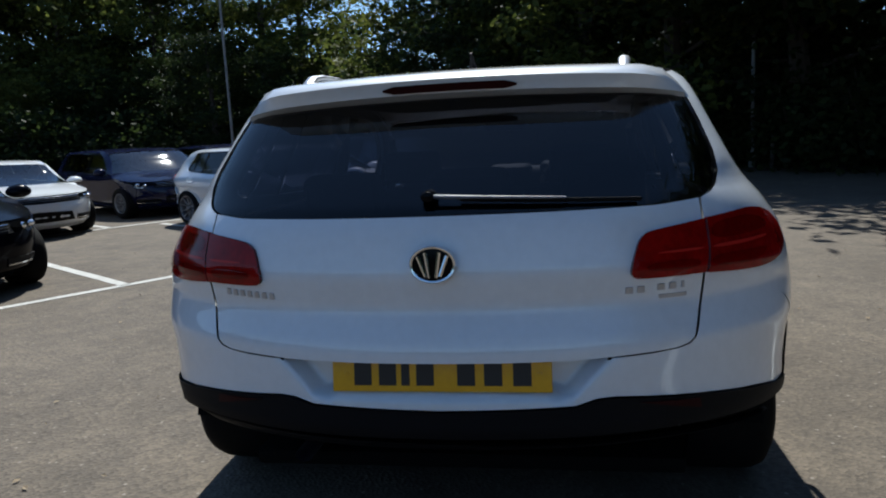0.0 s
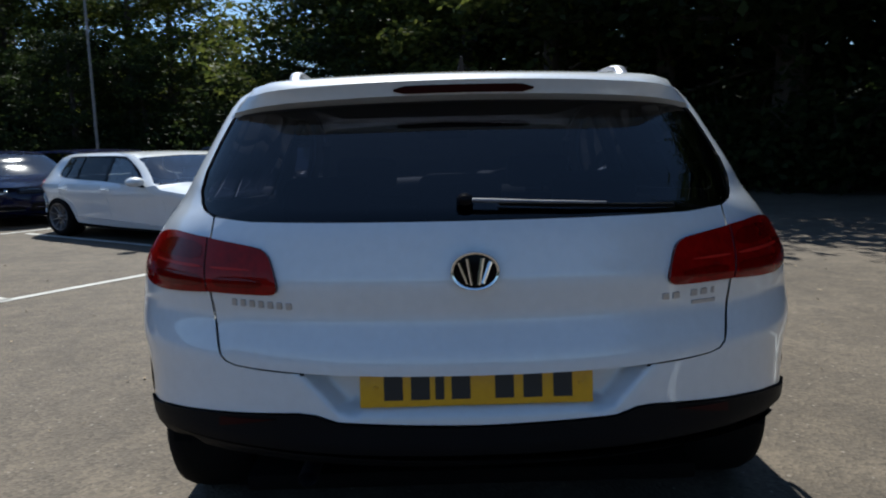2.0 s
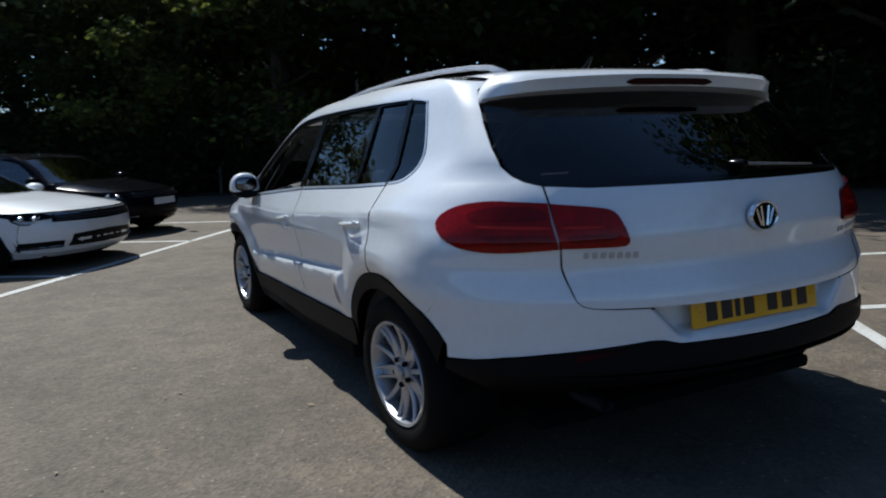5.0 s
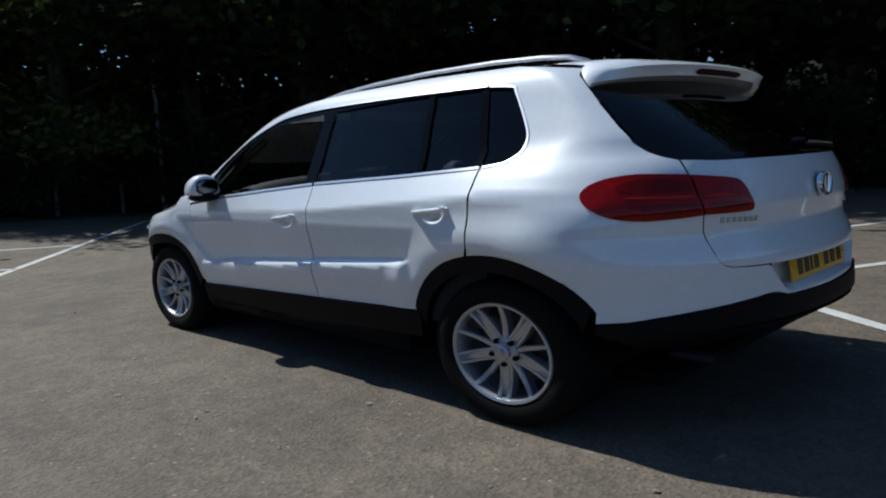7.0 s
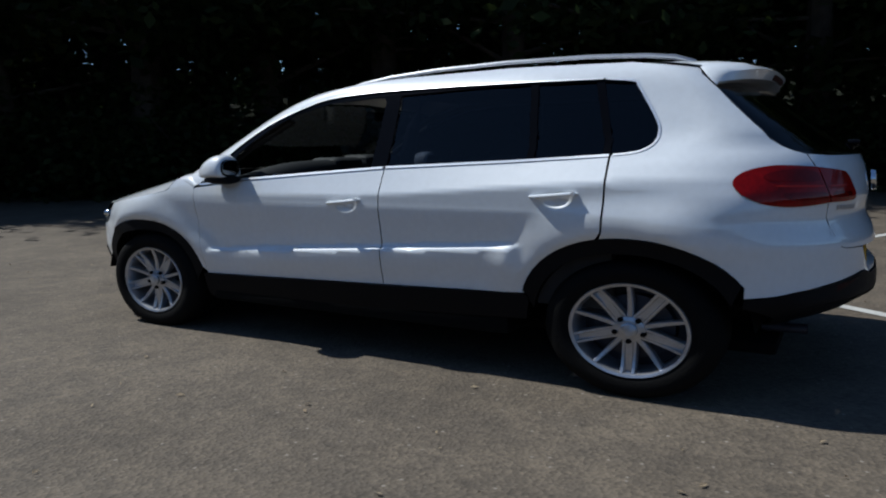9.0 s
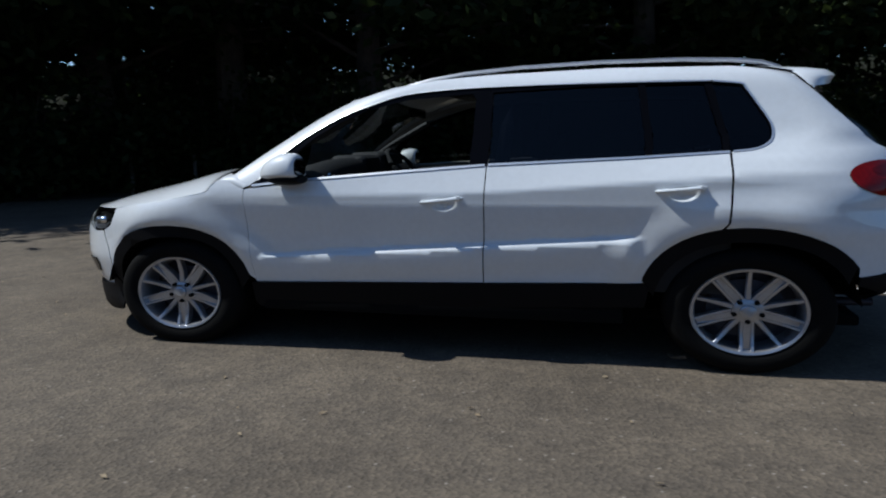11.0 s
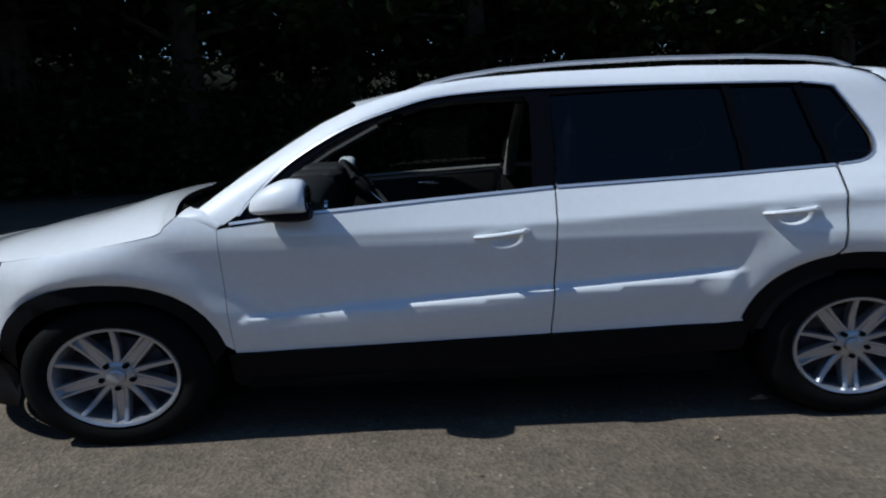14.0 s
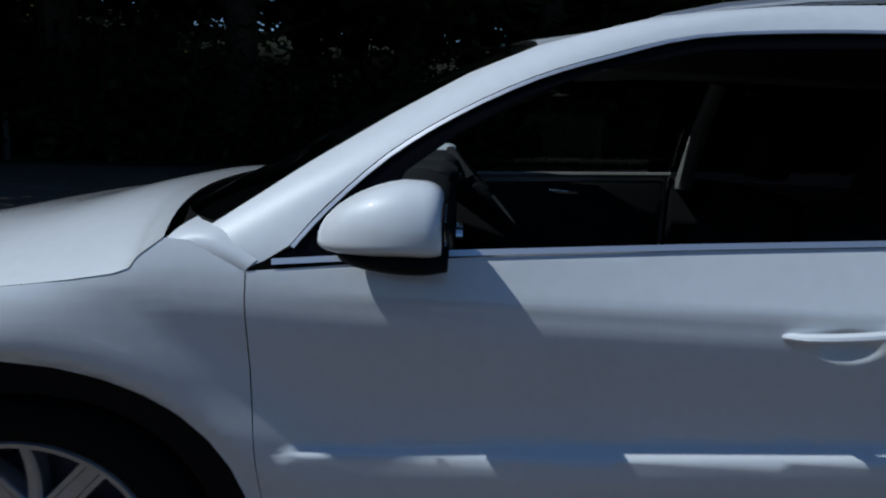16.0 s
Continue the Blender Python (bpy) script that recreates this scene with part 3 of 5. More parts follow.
def car_shell(car, body, clad, warp=None, step=0.05, gate=True, side_glass=None, front_glass=None, tail_mat=RED_LENS):
    """The outer sheets of a car: bonnet, wings, doors, sides, roof, tailgate, bumpers and glass."""
    side_glass, front_glass = side_glass or PRIVACY, front_glass or CLEAR
    kw = dict(step=step, warp=warp)
    sill_f, sill_b, sill_r = (3.112, 0.445), (2.013, 0.482), (1.315, 0.508)
    doors = []
    # front doors
    doors += panel("front_door", LOW, chain([(3.125, 1.006), (3.118, 0.75), (3.105, 0.445)], [(2.013 + G, 0.482), (2.002 + G, 0.80), (1.996 + G, 1.127)], [p for p in BELT[::-1] if 2.0 < p[0] < 3.1]),
                   body, car, mirror=True, bulge=door_press if warp is None else None, step=step * 0.4 if warp is None else step, warp=warp, creases=rib_lines(2.03, 3.09) if warp is None else ())
    rear = panel("rear_door", LOW, chain([(1.996 - G, 1.127), (2.002 - G, 0.80), (2.013 - G, 0.482), (1.335, 0.508)], arch(REAR_AXLE, 0.36, 0.455, 20, 77, 8), [(1.024 + G, 0.84), (1.018 + G, 0.95), (1.016 + G, 1.07), (1.020 + G, 1.184)], [(1.4, 1.157)]),
                 body, car, mirror=True, bulge=door_press if warp is None else None, step=step * 0.4 if warp is None else step, warp=warp, creases=rib_lines(1.40, 1.985) if warp is None else ())
    # wings
    panel("front_wing", LOW, chain([(3.127, 1.005), (3.222, 1.060)], HOOD_EDGE, [(3.895, 0.83), (3.925, 0.765), (3.985, 0.735), (3.955, 0.60), (3.945, 0.46)], arch(FRONT_AXLE, 0.36, 0.425, 14, 166, 14), [(3.107, 0.46), (3.120, 0.75)]),
          body, car, mirror=True, bulge=wing_press if warp is None else None, step=step * 0.4 if warp is None else step * 0.7, warp=warp)
    # sides with the pillars
    panel("body_side", UP, chain([(3.127, 1.009)], [(3.098, 1.028)], WINDOW_TOP, QUARTER_EDGE[1:], [(1.010, 1.07), (1.012, 0.95), (1.018, 0.84)], arch(REAR_AXLE, 0.36, 0.455, 79, 128, 7),
                                  [(0.612, 0.73), (0.50, 0.86)], GATE_SIDE, GATE_TOP, [("x", -0.612, 1.565)], ROOF_EDGE[::-1], [(3.222, 1.063)]), body, car, mirror=True, bulge=side_press if warp is None else None, step=step * 0.7, warp=warp)
    panel("side_lining", UP, chain([(3.05, 1.055)], shift(WINDOW_TOP[3:16], 0.012, 0.006), WINDOW_TOP[18:], QUARTER_EDGE[1:], [(0.98, 1.0), (0.62, 1.0)], [("x", -0.675, 1.204), ("x", -0.685, 1.300), ("x", -0.658, 1.430), ("x", -0.640, 1.500), ("x", -0.614, 1.560)], shift(ROOF_EDGE[::-1], -0.006, -0.006)),
          LINING, car, off=-0.018, mirror=True, lip=0, label="grey inner lining of the body side", **kw)
    # the corners between wings, pillars and windscreen
    for s in (1, -1):
        low = spline([LOW.pt(LOW.uy(y, z), z) for y, z in ((3.130, 0.998), (3.18, 1.026), (3.222, 1.050), (3.262, 1.056))])
        high = spline([UP.pt(UP.uy(y, z), z) for y, z in ((3.105, 1.032), (3.145, 1.062), (3.178, 1.086))] + [(-0.795, 3.235, 1.096)])
        bm = bmesh.new()
        rows = []
        for p, q in zip(low, high):
            a, b = Vector((p[0] * s, p[1], p[2])), Vector((q[0] * s, q[1], q[2]))
            row = [a.lerp(b, k / 4) + Vector((-s * (-0.004 + 0.008 * math.sin(math.pi * k / 4)), 0, 0.004 * math.sin(math.pi * k / 4))) for k in range(5)]
            rows.append([bm.verts.new(warp(v) if warp else v) for v in row])
        for p, q in zip(rows, rows[1:]):
            for k in range(4):
                bm.faces.new((p[k], p[k + 1], q[k + 1], q[k]))
        part("wing_corner", bm, body, car, angle=70)
    # roof
    edge = [UP.pt(UP.uy(y, z), z) for y, z in ROOF_EDGE if y < 2.68]
    tail = [UP.pt(u, 1.600) for u in np.linspace(UP.uy(0.765, 1.600), 0, 8)[1:]]
    head = [Vector(UP.pt(u, z)) for u, z in header(0.0)][::-1]
    left = head + [Vector(p) for p in edge[1:]] + [Vector(p) for p in tail]
    rim = left + [Vector((-p[0], p[1], p[2])) for p in left[::-1][1:-1]]
    rim.append(rim[0])
    dome("roof", rim, (1.15, 1.75), 1.680, body, car, 8, 2.0, warp)
    # bonnet
    def bonnet_row(y, t):
        edge = lerp(y, HOOD_EDGE + [(4.10, 0.868), (4.36, 0.862)])
        top = max(edge, lerp(y, [(3.26, 1.112), (3.40, 1.102), (3.47, 1.088), (3.58, 1.060), (3.70, 1.030), (3.88, 0.986), (4.0, 0.952), (4.16, 0.897), (4.28, 0.870), (4.36, 0.863)]))
        half = abs(LOW.pt(LOW.uy(y, edge), edge)[0])
        bend = 0.12 * (1 - t * t) * (1 - soft_step(3.26, 3.75, y))
        return Vector((t * (half + 0.001), y + bend, edge + 0.0015 + (top - edge) * (1 - abs(t) ** 4)))

    stations = [3.262 + 0.0125 * k for k in range(8)] + [3.262 + 1.083 * math.sin(math.pi / 2 * k / 24) for k in range(2, 25)]
    across = [math.sin(math.pi / 2 * k / 14) for k in range(-14, 15)]
    bm = bmesh.new()
    grid = [[bm.verts.new(warp(bonnet_row(y, t)) if warp else bonnet_row(y, t)) for t in across] for y in stations]
    for p, r in zip(grid, grid[1:]):
        for k in range(len(across) - 1):
            bm.faces.new((p[k], p[k + 1], r[k + 1], r[k]))
    part("bonnet", bm, body, car, angle=60)
    # scuttle under the windscreen
    bm = bmesh.new()
    near = [bonnet_row(3.27, t) - Vector((0, 0, 0.012)) for t in across]
    us = np.linspace(6 - UP.uy(3.20, 1.088), UP.uy(3.20, 1.088), len(across))
    glass_foot = [Vector(UP.pt(u, 1.080 + 0.026 * (1 - (u - 3) ** 2))) for u in us][::-1]
    sink = [(p + q) / 2 - Vector((0, 0, 0.04)) for p, q in zip(near, glass_foot)]
    rows = [[bm.verts.new(warp(p) if warp else p) for p in line] for line in (near, sink, glass_foot)]
    for p, r in zip(rows, rows[1:]):
        for k in range(len(across) - 1):
            bm.faces.new((p[k], p[k + 1], r[k + 1], r[k]))
    part("scuttle", bm, GAP, car, "dark scuttle under the windscreen")
    # windscreen
    top = [("u", u, z) for u, z in header(-0.007)]
    side = [("u", UP.uy(y, z), z) for y, z in ((3.20, 1.088), (3.05, 1.225), (2.92, 1.335), (2.79, 1.435))]
    half = side + top
    panel("windscreen", UP, half + [("u", 6 - u, z) for _, u, z in half[::-1][1:]] + [("u", u, 1.078 + 0.026 * (1 - (u - 3) ** 2)) for u in np.linspace(6 - UP.uy(3.20, 1.088), UP.uy(3.20, 1.088), 14)[1:-1]],
          front_glass, car, off=-0.004, step=max(step, 0.09), lip=0, warp=warp)
    # tailgate
    low_edge = [("x", -0.587, 0.791), ("x", -0.572, 0.774), ("x", -0.545, 0.765), ("x", -0.491, 0.761), ("x", -0.347, 0.755), ("x", -0.153, 0.754)]
    gate_l = [("x", p[1] + 2 * G, p[2]) for p in GATE_SIDE]
    outline = chain([("x", 0.000, 0.754)], [("x", p[1], p[2]) for p in low_edge[::-1]], gate_l, [("x", -0.511, 1.178), ("x", 0.000, 1.178)])
    full = outline + [("x", -p[1], p[2]) for p in outline[::-1][1:-1]]
    gate_ob = panel("tailgate", LOW, full, body, car, **kw)[0]
    # Dark strip behind the tailgate gap, put there so the gap looks shaded.
    line = [(-0.385, 0.7545, 0.0, 0.008), (-0.45, 0.7555, 0.0, 0.010), (-0.491, 0.7585, 0.0, 0.012), (-0.546, 0.7635, 0.003, 0.012), (-0.573, 0.7725, 0.008, 0.010), (-0.588, 0.790, 0.012, 0.005)] + [(p[1] + 0.002, p[2], 0.014, 0.0) for p in GATE_SIDE]
    panel("gate_gap_backing", LOW, [("x", x - a, z - b) for x, z, a, b in line] + [("x", x + a, z + b) for x, z, a, b in line[::-1]], GAP, car, off=-0.005, bulge=corner_fill if warp is None else None, mirror=True, lip=0, step=step * 0.6, warp=warp)
    # rear window
    half = [("x", 0.000, 1.182), ("x", -0.511, 1.182), ("x", -0.608, 1.190)] + [("x", p[1] + 0.008, p[2]) for p in GATE_TOP] + [("x", -0.60, 1.535), ("x", -0.307, 1.565), ("x", 0.000, 1.570)]
    panel("rear_window", UP, half + [("x", -p[1], p[2]) for p in half[::-1][1:-1]], REAR_GLASS if warp is None else side_glass, gate_ob, off=-0.004, step=max(step, 0.07), lip=0, warp=warp)
    # bumpers
    split = [("x", -0.790, 0.576), ("x", -0.740, 0.592), ("x", -0.650, 0.608), ("x", -0.526, 0.623), ("x", -0.400, 0.638), ("x", -0.360, 0.636), ("x", -0.310, 0.618), ("x", 0.000, 0.611)]
    upper = [("x", -0.347, 0.750), ("x", -0.491, 0.756), ("x", -0.546, 0.762), ("x", -0.574, 0.7712), ("x", -0.589, 0.7895), ("x", -0.597, 0.820)]
    half = chain([("x", 0.000, 0.749)], upper, [(0.50, 0.86), (0.612, 0.73)], arch(REAR_AXLE, 0.36, 0.455, 128, 149, 3), [(0.548, 0.568)], split)
    bumper = panel("rear_bumper", LOW, half + [("u", -LOW.uy(p[0], p[1]), p[1]) if not isinstance(p[0], str) else ("x", -p[1], p[2]) for p in half[::-1][1:-1]], body, car, bulge=bumper_press, step=step * 0.5 if warp is None else step, warp=warp, creases=[[("x", side * (0.275 + 0.75 * (z - 0.64) + d), z) for z in np.linspace(0.635, 0.744, 12)] for side in (-1, 1) for d in (0.0, 0.015, 0.03, 0.045)] if warp is None else ())[0]
    half = chain([("x", 0.000, 0.607)], [("x", p[1], p[2] - 0.004) for p in split[::-1][1:]], [(0.548, 0.562), (0.553, 0.53)], [("x", -0.775, 0.495), ("x", -0.735, 0.452), ("x", -0.66, 0.435), ("x", -0.62, 0.405), ("x", -0.511, 0.395), ("x", 0.000, 0.390)])
    panel("lower_bumper", LOW, half + [("u", -LOW.uy(p[0], p[1]), p[1]) if not isinstance(p[0], str) else ("x", -p[1], p[2]) for p in half[::-1][1:-1]], clad, bumper, off=0.008, bulge=corner_fill, label="black plastic lower bumper" if clad is CLADDING else "", **kw)
    half = chain([("n", 0.0, 0.845)], [("n", -0.45, 0.845), ("n", -0.62, 0.85)], [(4.075, 0.72), (3.99, 0.728), (3.96, 0.60), (3.95, 0.455)], [(3.97, 0.36), (4.08, 0.345)], [("n", -0.5, 0.35), ("n", 0.0, 0.35)])
    nose = panel("front_bumper", LOW, half + [("u", 6 - LOW.uy(p[0], p[1]), p[1]) if not isinstance(p[0], str) else ("n", -p[1], p[2]) for p in half[::-1][1:-1]], body, car, **kw)[0]
    half = chain([("n", 0.0, 0.35)], [("n", -0.5, 0.352)], [(4.08, 0.36), (3.97, 0.372), (3.955, 0.44), (3.90, 0.40), (3.855, 0.30), (3.86, 0.262), (3.98, 0.250)], [("n", -0.4, 0.245), ("n", 0, 0.245)])
    panel("lower_bumper", LOW, half + [("u", 6 - LOW.uy(p[0], p[1]), p[1]) if not isinstance(p[0], str) else ("n", -p[1], p[2]) for p in half[::-1][1:-1]], clad, nose, off=0.008, bulge=chin if warp is None else None, **kw)
    half = [("n", 0.0, 0.82), ("n", -0.50, 0.82), ("n", -0.52, 0.75), ("n", 0.0, 0.74)] if warp is None else [("n", 0.0, 0.838), ("n", -0.56, 0.838), ("n", -0.58, 0.74), ("n", 0.0, 0.725)]
    panel("grille", LOW, half + [("n", -p[1], p[2]) for p in half[::-1][1:-1]], TRIM if warp is None else CLADDING, nose, off=0.004, step=max(step, 0.08), warp=warp)
    half = [("n", 0.0, 0.60), ("n", -0.42, 0.58), ("n", -0.46, 0.44), ("n", 0.0, 0.42)]
    panel("lower_grille", LOW, half + [("n", -p[1], p[2]) for p in half[::-1][1:-1]], CLADDING, nose, off=0.004, step=max(step, 0.08), warp=warp)
    # cladding at arches and sills
    for yc, r, a0, a1 in ((REAR_AXLE, 0.452, 18, 147), (FRONT_AXLE, 0.424, 11, 167)):
        panel("arch_trim", LOW, arch(yc, 0.36, r, a0, a1, 18) + arch(yc, 0.352, r - 0.062, a1 + 8, a0 - 8, 18), clad, car, off=0.005, mirror=True, lip=0.055, bulge=side_press if warp is None else None, label="black plastic wheel arch trim" if clad is CLADDING else "", **kw)
    panel("sill_trim", LOW, [(3.125, 0.442), (2.2, 0.472), (1.335, 0.503), (1.32, 0.47), (1.335, 0.375), (2.2, 0.33), (3.10, 0.29), (3.12, 0.32)], clad, car, off=0.012, mirror=True, lip=0.05, label="black plastic sill trim" if clad is CLADDING else "", **kw)
    # side glass
    fw = chain([(2.075, 1.125)], [p for p in BELT[::-1] if 2.1 < p[0] < 2.9], [(2.905, 1.044), (2.887, 1.218)], [(2.804, 1.301), (2.691, 1.387), (2.56, 1.457), (2.37, 1.51), (2.085, 1.530)])
    for ob, door in zip(panel("window", UP, fw, front_glass, None, off=-0.012, step=max(step, 0.08), lip=0, mirror=True, warp=warp), doors):
        ob.parent = door
        if warp is None and door is doors[0]:      # this one is wound down into its door
            bpy.data.objects.remove(ob)
    rw = [(1.985, 1.135), (1.40, 1.165), (1.335, 1.168), (1.375, 1.556), (1.6, 1.556), (1.985, 1.538)]
    rv = [(1.31, 1.170), (1.035, 1.190), (1.115, 1.55), (1.35, 1.556)]
    for o in (rw, rv):
        for ob, door in zip(panel("window", UP, o, side_glass, None, off=-0.012, step=max(step, 0.08), lip=0, mirror=True, warp=warp), rear):
            ob.parent = door
    panel("quarter_window", UP, spline([(1.012, 1.20), (0.943, 1.208), (0.905, 1.222), (0.874, 1.25), (0.866, 1.306), (0.887, 1.369), (0.960, 1.51), (0.985, 1.535), (1.09, 1.55)], 3), side_glass, car, off=-0.010, step=max(step, 0.08), lip=0, mirror=True, warp=warp)
    # pillars and window frames
    frames = [("pillar_trim", [(2.072, 1.118), (2.062, 1.50), (2.082, 1.536), (1.988, 1.540), (1.990, 1.128)]),
              ("pillar_trim", [(1.338, 1.163), (1.378, 1.566), (1.348, 1.567), (1.308, 1.166)]),
              ("pillar_trim", [(1.036, 1.187), (1.118, 1.562), (1.085, 1.562), (1.010, 1.19)]),
              ("window_frame", [(3.09, 1.026), (2.908, 1.046), (2.885, 1.220), (2.804, 1.301), (2.691, 1.387), (2.56, 1.457), (2.37, 1.51), (2.085, 1.530), (2.0, 1.532), (2.0, 1.566), (2.2, 1.558), (2.40, 1.536), (2.545, 1.484), (2.675, 1.426), (2.805, 1.341), (2.915, 1.246), (3.005, 1.136), (3.055, 1.058)]),
              ("window_frame", [(1.996, 1.534), (1.6, 1.552), (1.1, 1.549), (0.985, 1.533), (0.972, 1.543), (1.13, 1.565), (1.6, 1.570), (1.996, 1.567)])]
    for nm, o in frames:
        panel(nm, UP, o, TRIM, car, off=-0.004, step=max(step, 0.06), lip=0.006, mirror=True, warp=warp)
    # lamps
    panel("headlight", LOW, [(4.075, 0.722), (3.99, 0.732), (3.93, 0.768), (3.90, 0.83), (3.892, 0.874), (4.0, 0.868), ("n", -0.62, 0.853), ("n", -0.56, 0.80)], LAMP_GLASS, car, off=0.002, mirror=True, **kw)
    panel("headlight_well", LOW, [(4.075, 0.725), (3.99, 0.735), (3.935, 0.77), (3.905, 0.83), (3.90, 0.868), (4.0, 0.862), ("n", -0.63, 0.848), ("n", -0.57, 0.80)], GAP, car, off=-0.03, mirror=True, **kw)
    panel("headlight_reflector", LOW, [(4.06, 0.732), (3.995, 0.741), (3.945, 0.772), (3.935, 0.79), (4.0, 0.776), (4.06, 0.768), ("n", -0.61, 0.782), ("n", -0.585, 0.775)], ALLOY, car, off=-0.010, mirror=True, lip=0.004, label="bright lower reflector of the headlight", **kw)
    edge = [("x", -0.6215, 1.129), ("x", -0.6215, 1.129), ("x", -0.6215, 1.129)]
    foot = [("x", -0.617, 0.974), ("x", -0.617, 0.974), ("x", -0.617, 0.974)]
    lamp = edge + [("x", -0.70, 1.137), (0.48, 1.140), (0.557, 1.122), (0.602, 1.076), (0.572, 1.021), (0.51, 0.979), (0.44, 0.963), ("x", -0.715, 0.964)] + foot
    panel("tail_lamp", UP, lamp, tail_mat, car, off=0.009, mirror=True, lip=0.02, round_off=3, **kw)
    edge = [("x", -0.6165, 1.127), ("x", -0.6165, 1.127), ("x", -0.6165, 1.127)]
    foot = [("x", -0.612, 0.975), ("x", -0.612, 0.975), ("x", -0.612, 0.975)]
    lamp = edge + [("x", -0.511, 1.112), ("x", -0.462, 1.098), ("x", -0.444, 1.03), ("x", -0.437, 0.978), ("x", -0.475, 0.974)] + foot
    panel("tail_lamp", UP, lamp, tail_mat, gate_ob, off=0.009, mirror=True, lip=0.02, round_off=3, **kw)
    if warp is None:
        for o, p in (([("x", -0.632, 1.050), ("x", -0.715, 1.052), (0.47, 1.054), (0.47, 1.047), ("x", -0.715, 1.042), ("x", -0.630, 1.040)], car), ([("x", -0.608, 1.049), ("x", -0.50, 1.046), ("x", -0.50, 1.040), ("x", -0.606, 1.040)], gate_ob)):
            panel("light_strip", UP, o, RED_GLOW, p, off=0.0105, mirror=True, lip=0.002, step=0.05, round_off=2)
        for o, p in (([("x", -0.628, 1.022), ("x", -0.715, 1.022), (0.46, 1.020), (0.42, 0.992), ("x", -0.715, 0.985), ("x", -0.627, 0.990)], car), ([("x", -0.601, 1.020), ("x", -0.480, 1.018), ("x", -0.470, 0.994), ("x", -0.596, 0.990)], gate_ob), ([("x", -0.631, 1.112), ("x", -0.70, 1.119), (0.45, 1.120), (0.51, 1.100), (0.50, 1.072), ("x", -0.715, 1.066), ("x", -0.630, 1.064)], car)):
            panel("lamp_field", UP, o, RED_DEEP, p, off=0.0098, mirror=True, lip=0.001, step=0.06, round_off=2)
    else:
        panel("headlight_trim", LOW, [("n", -0.57, 0.836), ("n", -0.57, 0.785), (4.10, 0.765), (3.93, 0.80), (3.74, 0.868), (3.80, 0.884), (4.0, 0.868), ("n", -0.62, 0.851)], TRIM, car, off=0.006, mirror=True, **kw)
    return doors, rear, gate_ob, bumper, nose


def flare(y, z):
    """The swelling of the sides round the wheels, with a soft crease at its rim."""
    d = math.hypot(y - REAR_AXLE, (z - 0.36) * 1.02)
    e = math.hypot(y - FRONT_AXLE, (z - 0.36) * 1.02)
    back = 0.024 * (1 - soft_step(0.50, 0.68, d)) - 0.014 * (1 - soft_step(0.455, 0.50, d))
    front = 0.026 * (1 - soft_step(0.47, 0.63, e)) - 0.015 * (1 - soft_step(0.425, 0.47, e))
    back *= soft_step(0.55, 0.85, y)
    front *= 1 - soft_step(3.70, 3.95, y)
    return (back + front) * soft_step(0.42, 0.66, z)


SHOULDER = [(0.4, 1.080), (0.59, 1.076), (1.02, 1.060), (1.40, 1.034), (1.96, 0.990), (2.54, 0.972), (3.2, 0.962)]
SHOULDER_FOOT = [(0.4, 1.21), (1.03, 1.185), (1.4, 1.158), (2.0, 1.128), (2.42, 1.092), (2.83, 1.05), (3.10, 1.016)]


def shoulder(y, z):
    """The sides stay upright up to a line that climbs to the tail, then lean in to the window sill."""
    if z < 0.90 or y > 3.15 or y < 0.45:
        return 0.0
    line, top = eased(y, SHOULDER, 0.1), lerp(y, SHOULDER_FOOT)
    base = eased(z, WIDE)
    if z >= top or top - line < 0.02:
        return 0.0
    t = max(0.0, (z - line) / (top - line))
    t = t if z > line + 0.012 else max(0.0, z - line + 0.012) ** 2 / (0.048 * (top - line))
    want = 0.8985 + (eased(top, WIDE) - 0.8985) * t
    return (want - base) * soft_step(0.90, 0.95, z) * soft_step(0.45, 1.0, y) * soft_step(3.15, 2.8, y)


def rib(y):
    """Height of the rib on the doors at y, and how tall its ledge is."""
    return 0.610 + (3.02 - y) * 0.083, 0.019 * soft_step(3.08, 2.70, y) + 0.003


CUPS = ((2.175, 0.922), (1.198, 0.980))


def rib_lines(y0, y1):
    """Edges to follow in a door's sheet: the rib and the hollow behind the handle."""
    rows = []
    for yc, zc in CUPS:
        if y0 < yc < y1 or (yc < 1.3 and y0 < 1.5):
            for r in (0.25, 0.5, 0.75, 1.0):
                rows.append([(yc + 0.060 * r * math.cos(a), zc + 0.040 * r * math.sin(a)) for a in np.linspace(0, 2 * math.pi, 25)[:-1]])
    for k in (0.5, 0.17, -0.17, -0.5):
        rows.append([(y, rib(y)[0] + k * rib(y)[1]) for y in np.linspace(y0, y1, 40)])
    return rows


def door_press(q, z):
    """The pressed rib low on the doors: a ledge that catches the sun."""
    y = LOW.pt(LOW.u(q), z)[1]
    line, thick = rib(y)
    run = soft_step(3.10, 3.00, y) * soft_step(1.33, 1.42, y)
    ledge = max(0.0, min(1.0, (line + thick / 2 - z) / thick)) * (1 - soft_step(line - 0.04, line - 0.20, z))
    scoop = 0.0
    for yc, zc in CUPS:
        scoop -= 0.020 * (1 - soft_step(0.25, 1.0, math.hypot((y - yc) / 0.060, (z - zc) / 0.040)))
    return scoop + 0.022 * run * ledge * (0.35 + 0.65 * soft_step(3.0, 2.5, y)) + flare(y, z) + shoulder(y, z)


